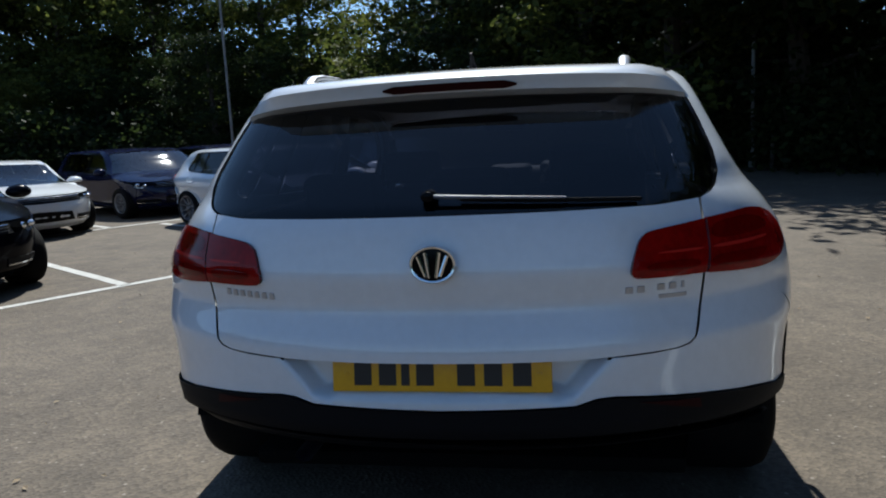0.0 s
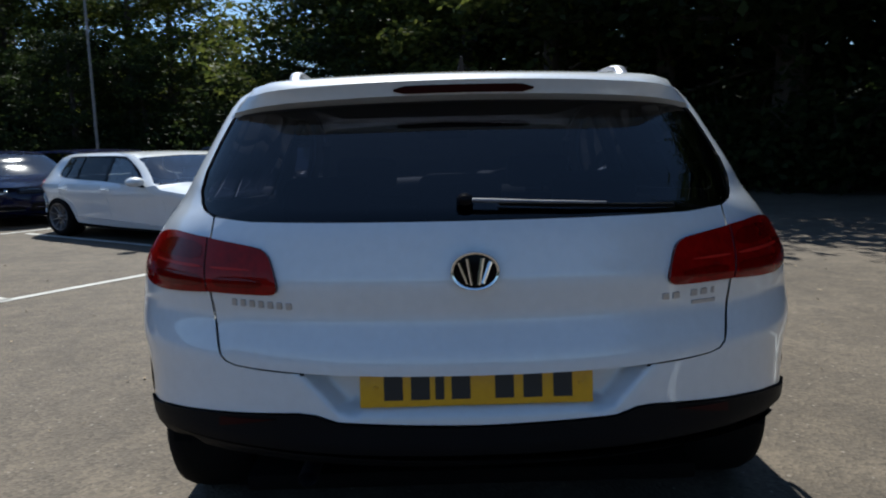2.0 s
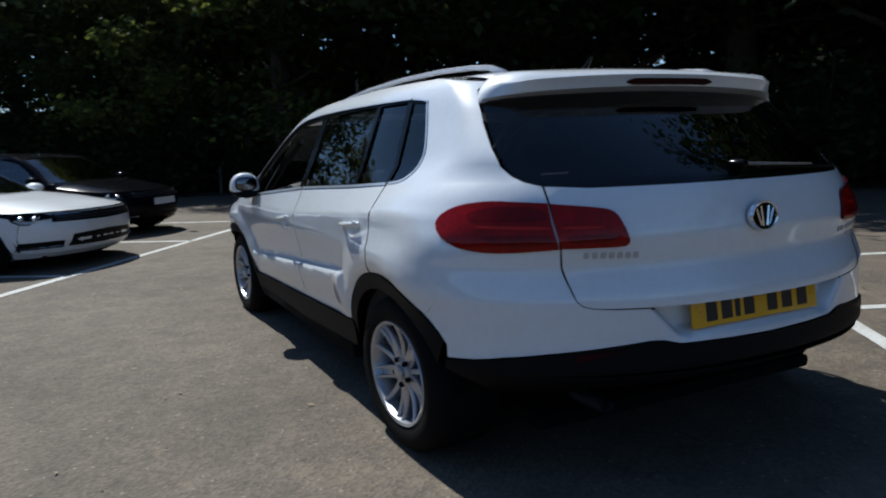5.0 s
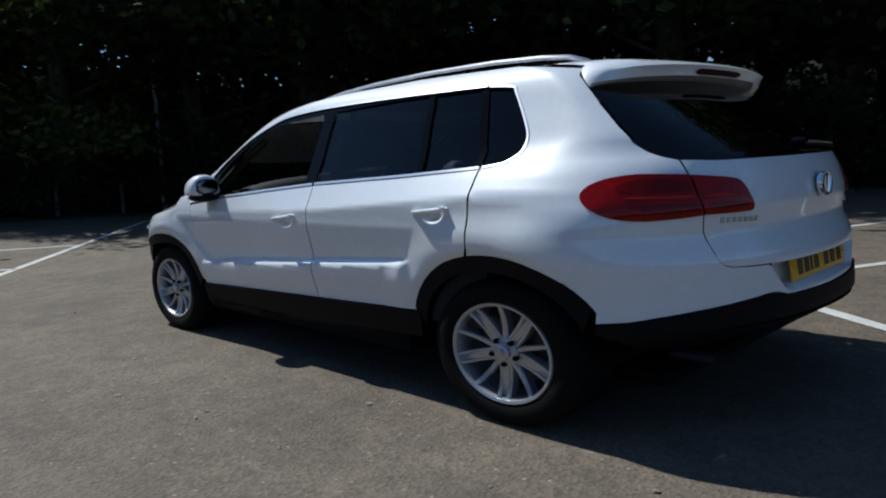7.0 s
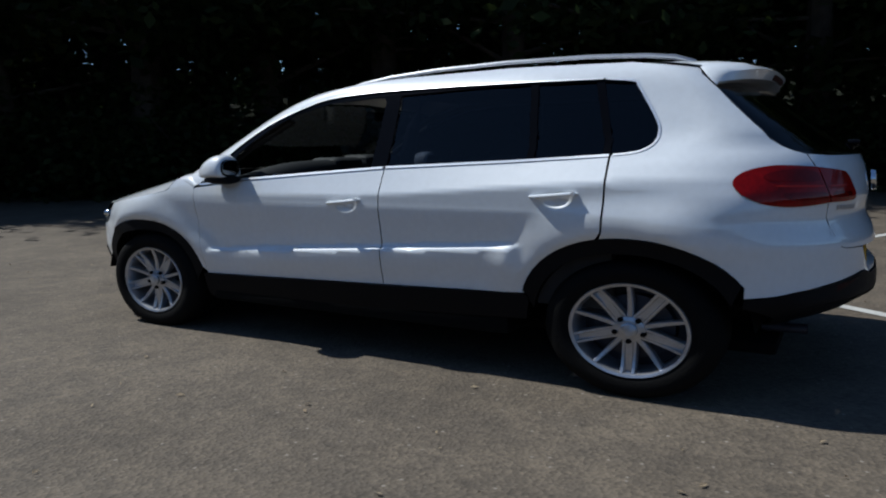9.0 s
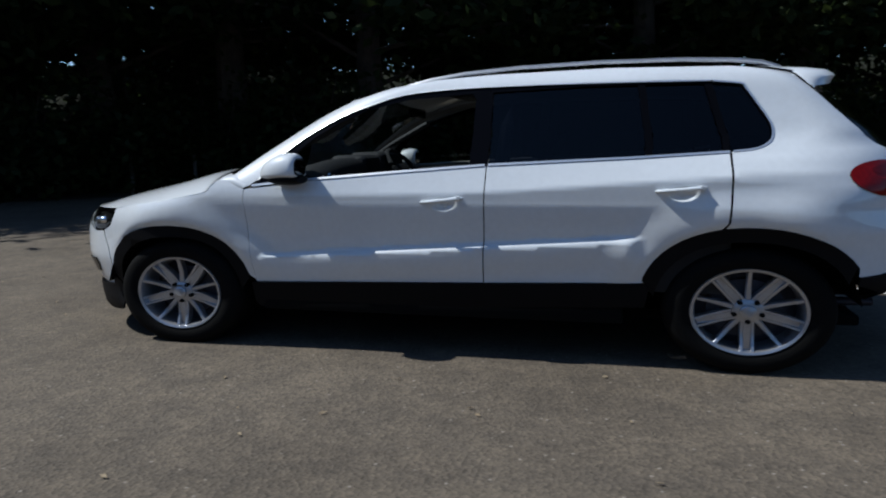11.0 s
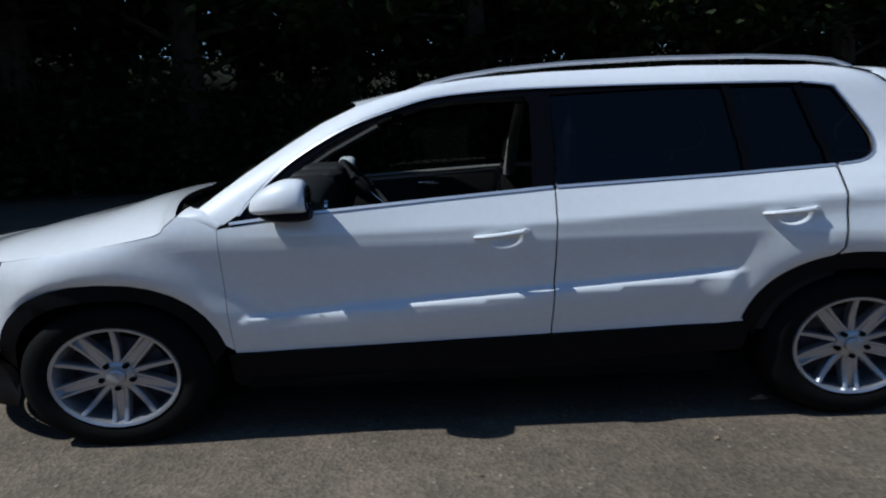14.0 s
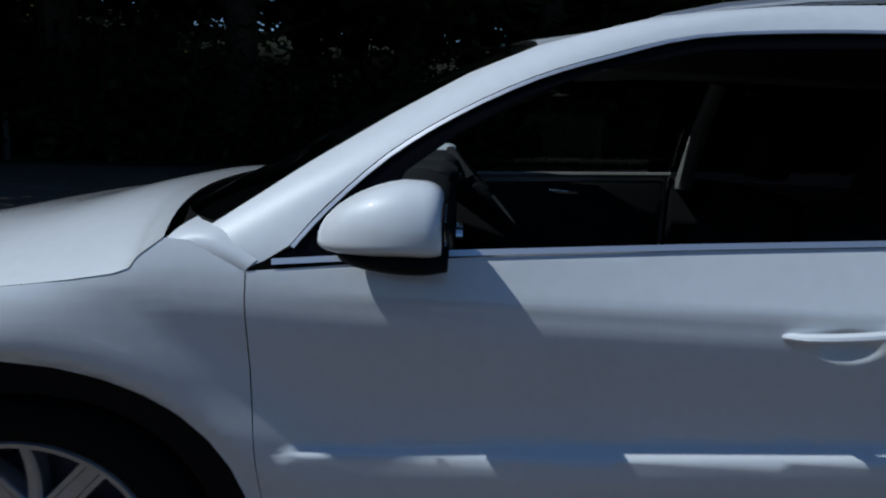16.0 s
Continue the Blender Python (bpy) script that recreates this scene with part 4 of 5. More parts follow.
def corner_fill(q, z):
    """The fuller corners of the rear bumper."""
    u = abs(LOW.u(q))
    if u > 1.6:
        return 0.0
    y = LOW.pt(u, z)[1]
    return 0.026 * soft_step(0.35, 0.8, u) * (1 - soft_step(0.6, 1.05, y)) * (1 - soft_step(0.78, 1.06, z))


def chin(q, z):
    """The front valance stands out below, over the falling hull."""
    return 0.085 * (1 - soft_step(0.25, 0.38, z))


def bumper_press(q, z):
    """The rear bumper's corners and the shallow bay that holds the plate."""
    x = abs(LOW.pt(abs(LOW.u(q)), z)[0])
    edge = 0.275 + 0.75 * (z - 0.64)
    return corner_fill(q, z) - 0.058 * (1 - soft_step(edge, edge + 0.045, x)) * soft_step(0.632, 0.662, z)


def wing_press(q, z):
    return flare(LOW.pt(LOW.u(q), z)[1], z)


def side_press(q, z):
    y = UP.pt(UP.u(q), z)[1]
    return flare(y, z) + corner_fill(q, z) + shoulder(y, z)


# ---- ground ----
def sheet(name, pts, z, mat, label, category):
    ob = finish(name, [(x, y, z) for x, y in pts], [tuple(range(len(pts)))], mat, squeeze=False)
    return tagged(ob, label, category, kind="structure")


sheet("ground", [(-400, -400), (400, -400), (400, 400), (-400, 400)], GROUND, asphalt, "worn grey-brown asphalt of a car park", "ground")

# ---- the white car ----
suv = thing("suv", "white five-door family car with black plastic trim, parked on asphalt", "car")
doors, rear_doors, gate, rear_bumper, front_bumper = car_shell(suv, WHITE, CLADDING)
hollow(suv)
for y, z in ((REAR_AXLE, 0.371), (FRONT_AXLE - 0.012, 0.357)):
    wheel(suv, (-0.742, y, z), 0.224, True, 0.336, 0.232)
    wheel(suv, (0.742, y, z), 0.224, False, 0.336, 0.232)


def ribbon(name, hull, line, half, off, mat, parent, mirror=True, label=""):
    """A narrow raised strip that follows a line of (y, z) on a hull."""
    up, down = [], []
    n = len(line)
    for i, (y, z) in enumerate(line):
        a, b = line[max(i - 1, 0)], line[min(i + 1, n - 1)]
        d = Vector((b[0] - a[0], b[1] - a[1])).normalized()
        nx = Vector((-d.y, d.x)) * half
        up.append((y + nx.x, z + nx.y))
        down.append((y - nx.x, z - nx.y))
    return panel(name, hull, up + down[::-1], mat, parent, off=off, step=0.05, lip=0.006, mirror=mirror, label=label)


# bright strips round the side windows
ribbon("belt_strip", UP, [(3.085, 1.027), (2.83, 1.059), (2.42, 1.098), (2.004, 1.134)], 0.0058, 0.004, STRIP, suv, label="bright strip along the window sill")
ribbon("belt_strip", UP, [(1.990, 1.135), (1.4, 1.165), (1.022, 1.190)], 0.0058, 0.004, STRIP, suv, label="bright strip along the window sill")
ribbon("window_strip", UP, spline([(1.008, 1.193), (0.941, 1.201), (0.899, 1.216), (0.865, 1.248), (0.857, 1.306), (0.879, 1.372), (0.954, 1.520), (0.972, 1.543), (1.08, 1.560)], 3), 0.0042, 0.003, STRIP, suv, label="bright strip round the rear side window")
ribbon("window_strip", UP, spline([(1.09, 1.561), (1.6, 1.568), (2.0, 1.566), (2.2, 1.558), (2.40, 1.535), (2.545, 1.483), (2.675, 1.425), (2.805, 1.340), (2.915, 1.245), (3.005, 1.135), (3.055, 1.057)], 3), 0.0036, 0.003, STRIP, suv, label="bright strip over the side windows")

# roof rails
for s in (-1, 1):
    bm = bmesh.new()
    line = [(0.765, 1.600), (0.80, 1.636), (0.87, 1.664), (0.98, 1.680), (1.2, 1.692), (1.55, 1.692), (1.9, 1.678), (2.15, 1.655), (2.31, 1.626), (2.42, 1.596), (2.50, 1.562)]
    tube(bm, [(s * (0.470 + 0.035 * (y - 0.7) * (2.6 - y) + 0.035 * (y - 0.7)), y, z + 0.006) for y, z in line], [0.014, 0.017, 0.018, 0.016, 0.015, 0.015, 0.015, 0.016, 0.017, 0.015, 0.008], 10, 0.75)
    part("roof_rail", bm, ALLOY, suv, "silver roof rail")

# spoiler over the rear window, with the high brake lamp
bm = bmesh.new()
rows = []
spots = [(UP.uy(y, z), z) for y, z in ((0.86, 1.624), (0.80, 1.613), (0.765, 1.602))] + [(UP.ux(x, z), z) for x, z in ((-0.588, 1.585), (-0.604, 1.566), (-0.616, 1.549), (-0.626, 1.531), (-0.633, 1.515), (-0.638, 1.500))]
ends = [Vector(UP.pt(u, z)) + UP.normal(u, z) * 0.007 for u, z in spots]
for k in range(33):
    c = -1.0 + 2.0 * k / 32
    e, side = abs(c), -1 if c < 0 else 1
    x = 0.635 * c
    drop = 0.030 * e ** 2
    yl = 0.53 + 0.10 * e ** 3
    b = soft_step(0.78, 1.0, e)
    pts = [(0.99, 1.667), (0.84, 1.664), (0.705, 1.652), (0.615, 1.636), (yl + 0.012, 1.617), (yl, 1.605), (yl + 0.010, 1.589), (yl + 0.020, 1.560), (yl + 0.09, 1.538)]
    row = []
    for i, (y, z) in enumerate(pts):
        p = Vector((x, max(y, yl + 0.02) if i < 4 else y, z - drop))
        q = Vector((-side * ends[i].x, ends[i].y, ends[i].z))
        row.append(bm.verts.new(p.lerp(q, b)))
    rows.append(row)
for a, b in zip(rows, rows[1:]):
    for i in range(len(a) - 1):
        bm.faces.new((a[i], a[i + 1], b[i + 1], b[i]))
spoiler = part("spoiler", bm, WHITE, gate, "white roof spoiler", angle=50)
bm = bmesh.new()
rows = []
for k in range(13):
    x = -0.182 + 0.364 * k / 12
    e = abs(x) / 0.60
    yl = 0.53 + 0.10 * e ** 3
    h = 0.013 if 0 < k < 12 else 0.003
    rows.append([bm.verts.new((x, yl + 0.008 + d, 1.577 - 0.030 * e ** 2 + z)) for d, z in ((0.004, h), (-0.002, h), (0.004, -h), (0.02, -h))])
for a, b in zip(rows, rows[1:]):
    for i in range(3):
        bm.faces.new((a[i], a[i + 1], b[i + 1], b[i]))
part("brake_lamp", bm, RED_DARK, spoiler, "dark red high brake lamp")

# number plate; its writing is left as plain bars
bm = bmesh.new()
box(bm, -0.26, 0.26, -0.004, 0.004, -0.0555, 0.0555, 0.0035)
bmesh.ops.transform(bm, matrix=pose(0, 0.188, 0.710, -6), verts=bm.verts)
plate = part("number_plate", bm, YELLOW, rear_bumper, "yellow number plate with black bars")
for x in (-0.185, -0.125, -0.082, -0.035, 0.062, 0.125, 0.192):
    bm = bmesh.new()
    w = 0.010 if x == -0.082 else 0.021
    box(bm, x - w, x + w, -0.0055, -0.003, -0.036, 0.036)
    bmesh.ops.transform(bm, matrix=pose(0, 0.188, 0.710, -6), verts=bm.verts)
    part("plate_bar", bm, PLATE_BLACK, plate)
for x in (-0.225, 0.232):
    bm = bmesh.new()
    rings = lathe(bm, [(0.007, -0.003), (0.006, -0.0065), (0.003, -0.007)], 10, "y")
    bm.faces.new(rings[-1])
    bmesh.ops.transform(bm, matrix=pose(x, 0.188, 0.710, -6), verts=bm.verts)
    part("plate_screw", bm, YELLOW, plate)

# round badge: a bright ring with slanting bars on a dark disc
at = pose(0, 0.175, 1.045, -3)
bm = bmesh.new()
rings = lathe(bm, [(0.050, 0.004), (0.047, -0.006), (0.02, -0.008)], 36, "y")
bm.faces.new(rings[-1])
bmesh.ops.transform(bm, matrix=at, verts=bm.verts)
badge = part("badge", bm, TRIM, gate, "round chrome badge on a dark disc")
bm = bmesh.new()
lathe(bm, [(0.045, -0.004), (0.047, -0.012), (0.052, -0.013), (0.055, -0.006), (0.055, 0.004)], 40, "y")
bmesh.ops.transform(bm, matrix=at, verts=bm.verts)
part("badge_ring", bm, CHROME, badge)
for x0, z0, x1, z1 in ((-0.034, 0.026, -0.016, -0.034), (-0.016, 0.036, -0.007, -0.038), (0.016, 0.036, 0.007, -0.038), (0.034, 0.026, 0.016, -0.034)):
    bm = bmesh.new()
    tube(bm, [(x0, -0.010, z0), (x1, -0.010, z1)], 0.0048, 6)
    bmesh.ops.transform(bm, matrix=at, verts=bm.verts)
    part("badge_bar", bm, CHROME, badge)

# worn model letters on the tailgate, left as plain bars
for x, z, w, h in [(-0.550 + 0.0222 * k, 0.947 - 0.001 * k, 0.0068, 0.0105) for k in range(7)] + [(0.437, 0.940, 0.009, 0.010), (0.463, 0.941, 0.009, 0.010), (0.510, 0.943, 0.009, 0.010), (0.537, 0.944, 0.009, 0.010), (0.561, 0.945, 0.004, 0.010), (0.537, 0.914, 0.036, 0.006)]:
    y = LOW.pt(LOW.ux(x, z), z)[1]
    bm = bmesh.new()
    slope = math.degrees(math.atan2(LOW.pt(LOW.ux(x + 0.01 * (1 if x > 0 else -1), z), z)[1] - y, 0.01))
    box(bm, -w, w, -0.004, 0.003, -h, h, 0.0015, 1)
    bmesh.ops.transform(bm, matrix=pose(x, y, z, 0, 0, slope if x > 0 else -slope), verts=bm.verts)
    part("badge_bar", bm, ALLOY, gate, "chrome model badge")

# rear wiper
bm = bmesh.new()
rings = lathe(bm, [(0.019, 0.02), (0.019, -0.012), (0.014, -0.024), (0.005, -0.026)], 20, "y")
bm.faces.new(rings[-1])
bmesh.ops.transform(bm, matrix=pose(-0.015, 0.250, 1.235), verts=bm.verts)
wiper = part("wiper", bm, TRIM, gate, "black rear wiper")


def glass_y(x, z, off=0.0):
    return UP.pt(UP.ux(x, z), z)[1] - off


bm = bmesh.new()
tube(bm, [(x, glass_y(x, 1.232 - 0.05 * x, 0.028), 1.235 - 0.055 * x) for x in np.linspace(-0.01, 0.30, 7)], [0.009, 0.009, 0.008, 0.007, 0.007, 0.006, 0.005], 8, 0.7)
part("wiper_arm", bm, ALLOY_GREY, wiper, "grey wiper arm")
bm = bmesh.new()
tube(bm, [(x, glass_y(x, 1.228 - 0.05 * x, 0.014), 1.226 - 0.055 * x) for x in np.linspace(0.06, 0.47, 9)], 0.007, 6)
part("wiper_blade", bm, RUBBER, wiper)

# reflectors in the lower bumper
for s in (-1, 1):
    o = [("x", s * 0.450, 0.617), ("x", s * 0.613, 0.600), ("x", s * 0.756, 0.572), ("x", s * 0.756, 0.548), ("x", s * 0.593, 0.574)]
    panel("reflector", LOW, o, RED_DARK, rear_bumper, off=0.012, step=0.05, label="dark red reflector")
bm = bmesh.new()
tube(bm, [(-0.42, 0.36, 0.335), (-0.42, 0.52, 0.33)], 0.024, 14, caps=False)
part("exhaust_tip", bm, ALLOY_DARK, suv)

# roof aerial
bm = bmesh.new()
tube(bm, [(0.015, 1.04, 1.66), (0.015, 1.01, 1.70), (0.015, 0.97, 1.745)], [0.022, 0.013, 0.004], 8)
part("aerial", bm, TRIM, suv, "short black roof aerial")


# door mirrors
def mirror_unit(s, door):
    bm = bmesh.new()
    bmesh.ops.create_uvsphere(bm, u_segments=32, v_segments=20, radius=1.0)
    for v in bm.verts:
        x, y, z = v.co
        sq = lambda c, p: math.copysign(abs(c) ** p, c)
        up = sq(z, 0.9) * (0.110 - 0.026 * max(0.0, y)) if z > 0 else sq(z, 0.7) * 0.032
        fore = sq(y, 0.85) * 0.128 if y > 0 else max(-0.058, sq(y, 0.42) * 0.070)
        v.co = Vector((s * 0.940 + sq(x, 0.85) * 0.080 * (1 - 0.18 * max(0.0, y)), 2.874 + fore, 1.104 + up - 0.012 * max(0.0, y)))
    shell = part("mirror_shell", bm, WHITE, door, "white door mirror shell", angle=70)
    bm = bmesh.new()
    bmesh.ops.create_uvsphere(bm, u_segments=24, v_segments=10, radius=1.0)
    for v in bm.verts:
        x, y, z = v.co
        v.co = Vector((s * 0.936 + x * 0.074, 2.862 + (y * 0.112 if y > 0 else max(-0.056, y * 0.08)), 1.064 + z * 0.030))
    part("mirror_base", bm, CLADDING, shell, "black lower half of the mirror")
    bm = bmesh.new()
    rings = lathe(bm, [(1.0, 2.8140), (1.0, 2.8115), (0.93, 2.810)], 28, "y")
    bm.faces.new(rings[-1])
    for v in bm.verts:
        r = (abs(v.co.x) ** 3 + abs(v.co.z) ** 3 + 1e-9) ** (-1 / 3) * math.hypot(v.co.x, v.co.z)
        v.co = Vector((s * 0.940 + v.co.x * r * 0.054, v.co.y, 1.134 + v.co.z * r * 0.042))
    part("mirror_glass", bm, MIRROR, shell, "mirror glass")
    bm = bmesh.new()
    rings = lathe(bm, [(1.0, 2.8165), (1.0, 2.8145), (0.96, 2.813), (0.80, 2.813)], 32, "y")
    bm.faces.new(rings[-1])
    for v in bm.verts:
        r = (abs(v.co.x) ** 3 + abs(v.co.z) ** 3 + 1e-9) ** (-1 / 3) * math.hypot(v.co.x, v.co.z)
        v.co = Vector((s * 0.940 + v.co.x * r * 0.060, v.co.y, 1.134 + v.co.z * r * 0.050))
    part("mirror_bezel", bm, CLADDING, shell, "black bezel round the mirror glass")
    bm = bmesh.new()
    tube(bm, [(s * 0.845, 2.955, 1.050), (s * 0.89, 2.92, 1.066), (s * 0.93, 2.89, 1.085)], [0.036, 0.028, 0.026], 10, 0.6)
    part("mirror_stalk", bm, TRIM, shell)


for s, door in zip((-1, 1), doors):
    mirror_unit(s, door)


# door handles: a bar over a hollow
def handle(s, y0, y1, z0, z1, door):
    bm = bmesh.new()
    pts = [(y0 + (y1 - y0) * t, z0 + (z1 - z0) * t, 0.024 * math.sin(math.pi * min(1, max(0, t))) ** 0.35) for t in np.linspace(0.0, 1.0, 9)]
    tube(bm, [(s * (0.893 + d), y, z) for y, z, d in pts], [0.009, 0.011, 0.0115, 0.0115, 0.0115, 0.0115, 0.0115, 0.011, 0.009], 10, 0.9)
    grip = part("door_handle", bm, WHITE, door, "white bar door handle")
    bm = bmesh.new()
    rings = lathe(bm, [(0.011, 0.0), (0.011, -0.008), (0.009, -0.010)], 16, "x")
    bm.faces.new(rings[-1])
    bmesh.ops.transform(bm, matrix=pose(s * 0.908, y1 + 0.012, z1 + 0.001, 0, 0, 0 if s < 0 else 180), verts=bm.verts)
    part("lock_cover", bm, WHITE, grip)


for s, fd, rd in zip((-1, 1), doors, rear_doors):
    handle(s, 2.275, 2.095, 0.934, 0.957, fd)
    handle(s, 1.300, 1.115, 0.995, 1.014, rd)

# headlamp insides, fog lamps, indicator
for s in (-1, 1):
    for y, z, x, r in ((3.975, 0.800, 0.768, 0.028), (4.065, 0.790, 0.69, 0.026)):
        bm = bmesh.new()
        rings = lathe(bm, [(r, 0.0), (r * 0.85, -0.018), (r * 0.5, -0.028), (0.004, -0.03)], 20, "x")
        bmesh.ops.transform(bm, matrix=pose(s * x, y, z, 0, 0, -50 if s < 0 else 230), verts=bm.verts)
        part("projector", bm, CHROME, suv, "bright projector lens in the headlight")
    o = [("n", s * 0.60, 0.525), (4.10, 0.535), (4.085, 0.49), (4.10, 0.44), ("n", s * 0.62, 0.43)] if s < 0 else None
    if o:
        panel("fog_lamp_surround", LOW, o, TRIM, front_bumper, off=0.006, step=0.05, mirror=True)

# ---- inside of the car ----
bm = bmesh.new()
crest = [(2.83, 0.62), (2.815, 0.90), (2.80, 1.04), (2.805, 1.10), (2.83, 1.145), (2.875, 1.168), (2.94, 1.165), (3.05, 1.130), (3.20, 1.055), (3.22, 0.62)]
rings = []
for x in np.linspace(-0.74, 0.74, 17):
    rings.append([bm.verts.new((x, y, z - (0.085 * (abs(x) / 0.74) ** 3 if z > 1.0 else 0.0))) for y, z in crest])
for p, q in zip(rings, rings[1:]):
    for k in range(len(crest)):
        bm.faces.new((p[k], p[k - 1], q[k - 1], q[k]))
bm.faces.new(rings[0])
bm.faces.new(rings[-1][::-1])
bmesh.ops.recalc_face_normals(bm, faces=bm.faces)
dash = part("dashboard", bm, DASH, suv, "dark grey dashboard")
for x, w in ((0.37, 0.20), (0.0, 0.13)):
    bm = bmesh.new()
    box(bm, x - w, x + w, 2.80, 3.02, 1.0, 1.198 if x else 1.182, 0.05, 3)
    part("instrument_hood", bm, DASH, dash)
bm = bmesh.new()
rings = lathe(bm, [(0.035, 0.0), (0.032, -0.012), (0.02, -0.014)], 18, "y")
bm.faces.new(rings[-1])
bmesh.ops.transform(bm, matrix=pose(-0.65, 2.797, 1.055), verts=bm.verts)
part("air_vent", bm, CHROME, dash, "round air vent with a bright rim")
bm = bmesh.new()
tube(bm, [(0.185 * math.cos(a), 0.0, 0.185 * math.sin(a)) for a in np.linspace(0, 2 * math.pi, 33)], 0.016, 8, caps=False)
bmesh.ops.transform(bm, matrix=pose(0.37, 2.725, 1.056, -35), verts=bm.verts)
wheel_rim = part("steering_wheel", bm, FABRIC, suv, "black steering wheel with bright spokes")
for a in (0, 180, 270):
    bm = bmesh.new()
    tube(bm, [(0.05 * math.cos(radians(a)), 0.02, 0.05 * math.sin(radians(a))), (0.18 * math.cos(radians(a)), 0, 0.18 * math.sin(radians(a)))], [0.022, 0.012], 8, 0.5)
    bmesh.ops.transform(bm, matrix=pose(0.37, 2.725, 1.056, -35), verts=bm.verts)
    part("wheel_spoke", bm, CHROME, wheel_rim)
bm = bmesh.new()
box(bm, -0.075, 0.075, -0.01, 0.06, -0.06, 0.06, 0.02, 2)
bmesh.ops.transform(bm, matrix=pose(0.37, 2.725, 1.056, -35), verts=bm.verts)
part("wheel_boss", bm, DASH, wheel_rim)


def seat(x, y, w=0.25, back=0.62):
    base = new("seat")
    base.parent = suv
    base.matrix_local = pose(x, y, 0.42 * SQUEEZE)
    tagged(base, "dark fabric car seat")
    bm = bmesh.new()
    box(bm, -w, w, -0.20, 0.30, 0.0, 0.17, 0.06, 3)
    part("cushion", bm, FABRIC, base)
    bm = bmesh.new()
    box(bm, -w, w, -0.07, 0.07, 0.10, back + 0.10, 0.06, 3, pose(0, -0.20, 0, 16))
    part("backrest", bm, FABRIC, base)
    bm = bmesh.new()
    box(bm, -0.13, 0.13, -0.05, 0.05, back + 0.14, back + 0.32, 0.045, 3, pose(0, -0.20, 0, 14))
    part("headrest", bm, FABRIC, base)


for x in (-0.37, 0.37):
    seat(x, 2.22)
for x in (-0.42, 0.0, 0.42):
    seat(x, 1.30, 0.20, 0.56)
for s in (-1, 1):
    bm = bmesh.new()
    box(bm, s * 0.80 - 0.03, s * 0.80 + 0.03, 2.02, 3.0, 0.45, 1.075, 0.02, 2)
    for v in bm.verts:
        if v.co.z > 0.8:
            v.co.z += (2.0 - v.co.y) * 0.075 + 0.02
    card = part("door_lining", bm, FABRIC, suv, "dark inner door panel")
    bm = bmesh.new()
    box(bm, s * 0.762 - 0.012, s * 0.762 + 0.012, 2.34, 2.46, 1.005, 1.03, 0.01, 2)
    part("inner_handle", bm, CHROME, card, "bright inner door handle")
    # Pale rail whose colour stands for the sunlit edge of the far sill.
    bm = bmesh.new()
    tube(bm, [(s * 0.788, 2.95, 1.060), (s * 0.785, 2.64, 1.082), (s * 0.78, 2.0, 1.122)] if s > 0 else [(s * 0.775, 2.95, 1.020), (s * 0.772, 2.64, 1.042), (s * 0.768, 2.0, 1.082)], 0.012, 8)
    part("sill_lit_edge", bm, LINING, card, "pale rail painting the sunlit edge of the inner window sill")
    bm = bmesh.new()
    box(bm, s * 0.80 - 0.03, s * 0.80 + 0.03, 1.0, 2.0, 0.45, 1.11, 0.02, 2)
    part("door_lining", bm, FABRIC, suv, "dark inner door panel")
    bm = bmesh.new()
    tube(bm, [(s * 0.78, 1.95, 1.06), (s * 0.72, 1.925, 1.35), (s * 0.655, 1.90, 1.55)], [0.035, 0.030, 0.028], 8)
    part("pillar_lining", bm, LINING, suv, "grey pillar lining")
    bm = bmesh.new()
    tube(bm, [(s * 0.74, 3.16, 1.06), (s * 0.70, 2.92, 1.25), (s * 0.66, 2.66, 1.42)], 0.022, 8)
    part("pillar_lining", bm, DASH, suv, "grey pillar lining")
bm = bmesh.new()
box(bm, -0.54, 0.54, 0.95, 2.38, 1.580, 1.595, 0.006, 1)
part("roof_lining", bm, FABRIC, suv, "dark roof lining")
bm = bmesh.new()
box(bm, -0.62, 0.62, 0.48, 1.05, 1.02, 1.04, 0.008, 1)
part("parcel_shelf", bm, FABRIC, suv)
bm = bmesh.new()
box(bm, -0.11, 0.11, 2.52, 2.56, 1.43, 1.50, 0.015, 2)
part("rear_view_mirror", bm, TRIM, suv)


# ---- other parked cars ----
def table_warp(ys, zs, width=1.0, cab=None):
    """Carries the hull to another car's lengths and heights; cab: lengths above the waist, where they differ."""
    def warp(v):
        y = lerp(v[1], ys)
        if cab:
            y += (lerp(v[1], cab) - y) * soft_step(0.80, 1.0, v[2])
        return (v[0] * width, y, lerp(v[2], zs))
    return warp


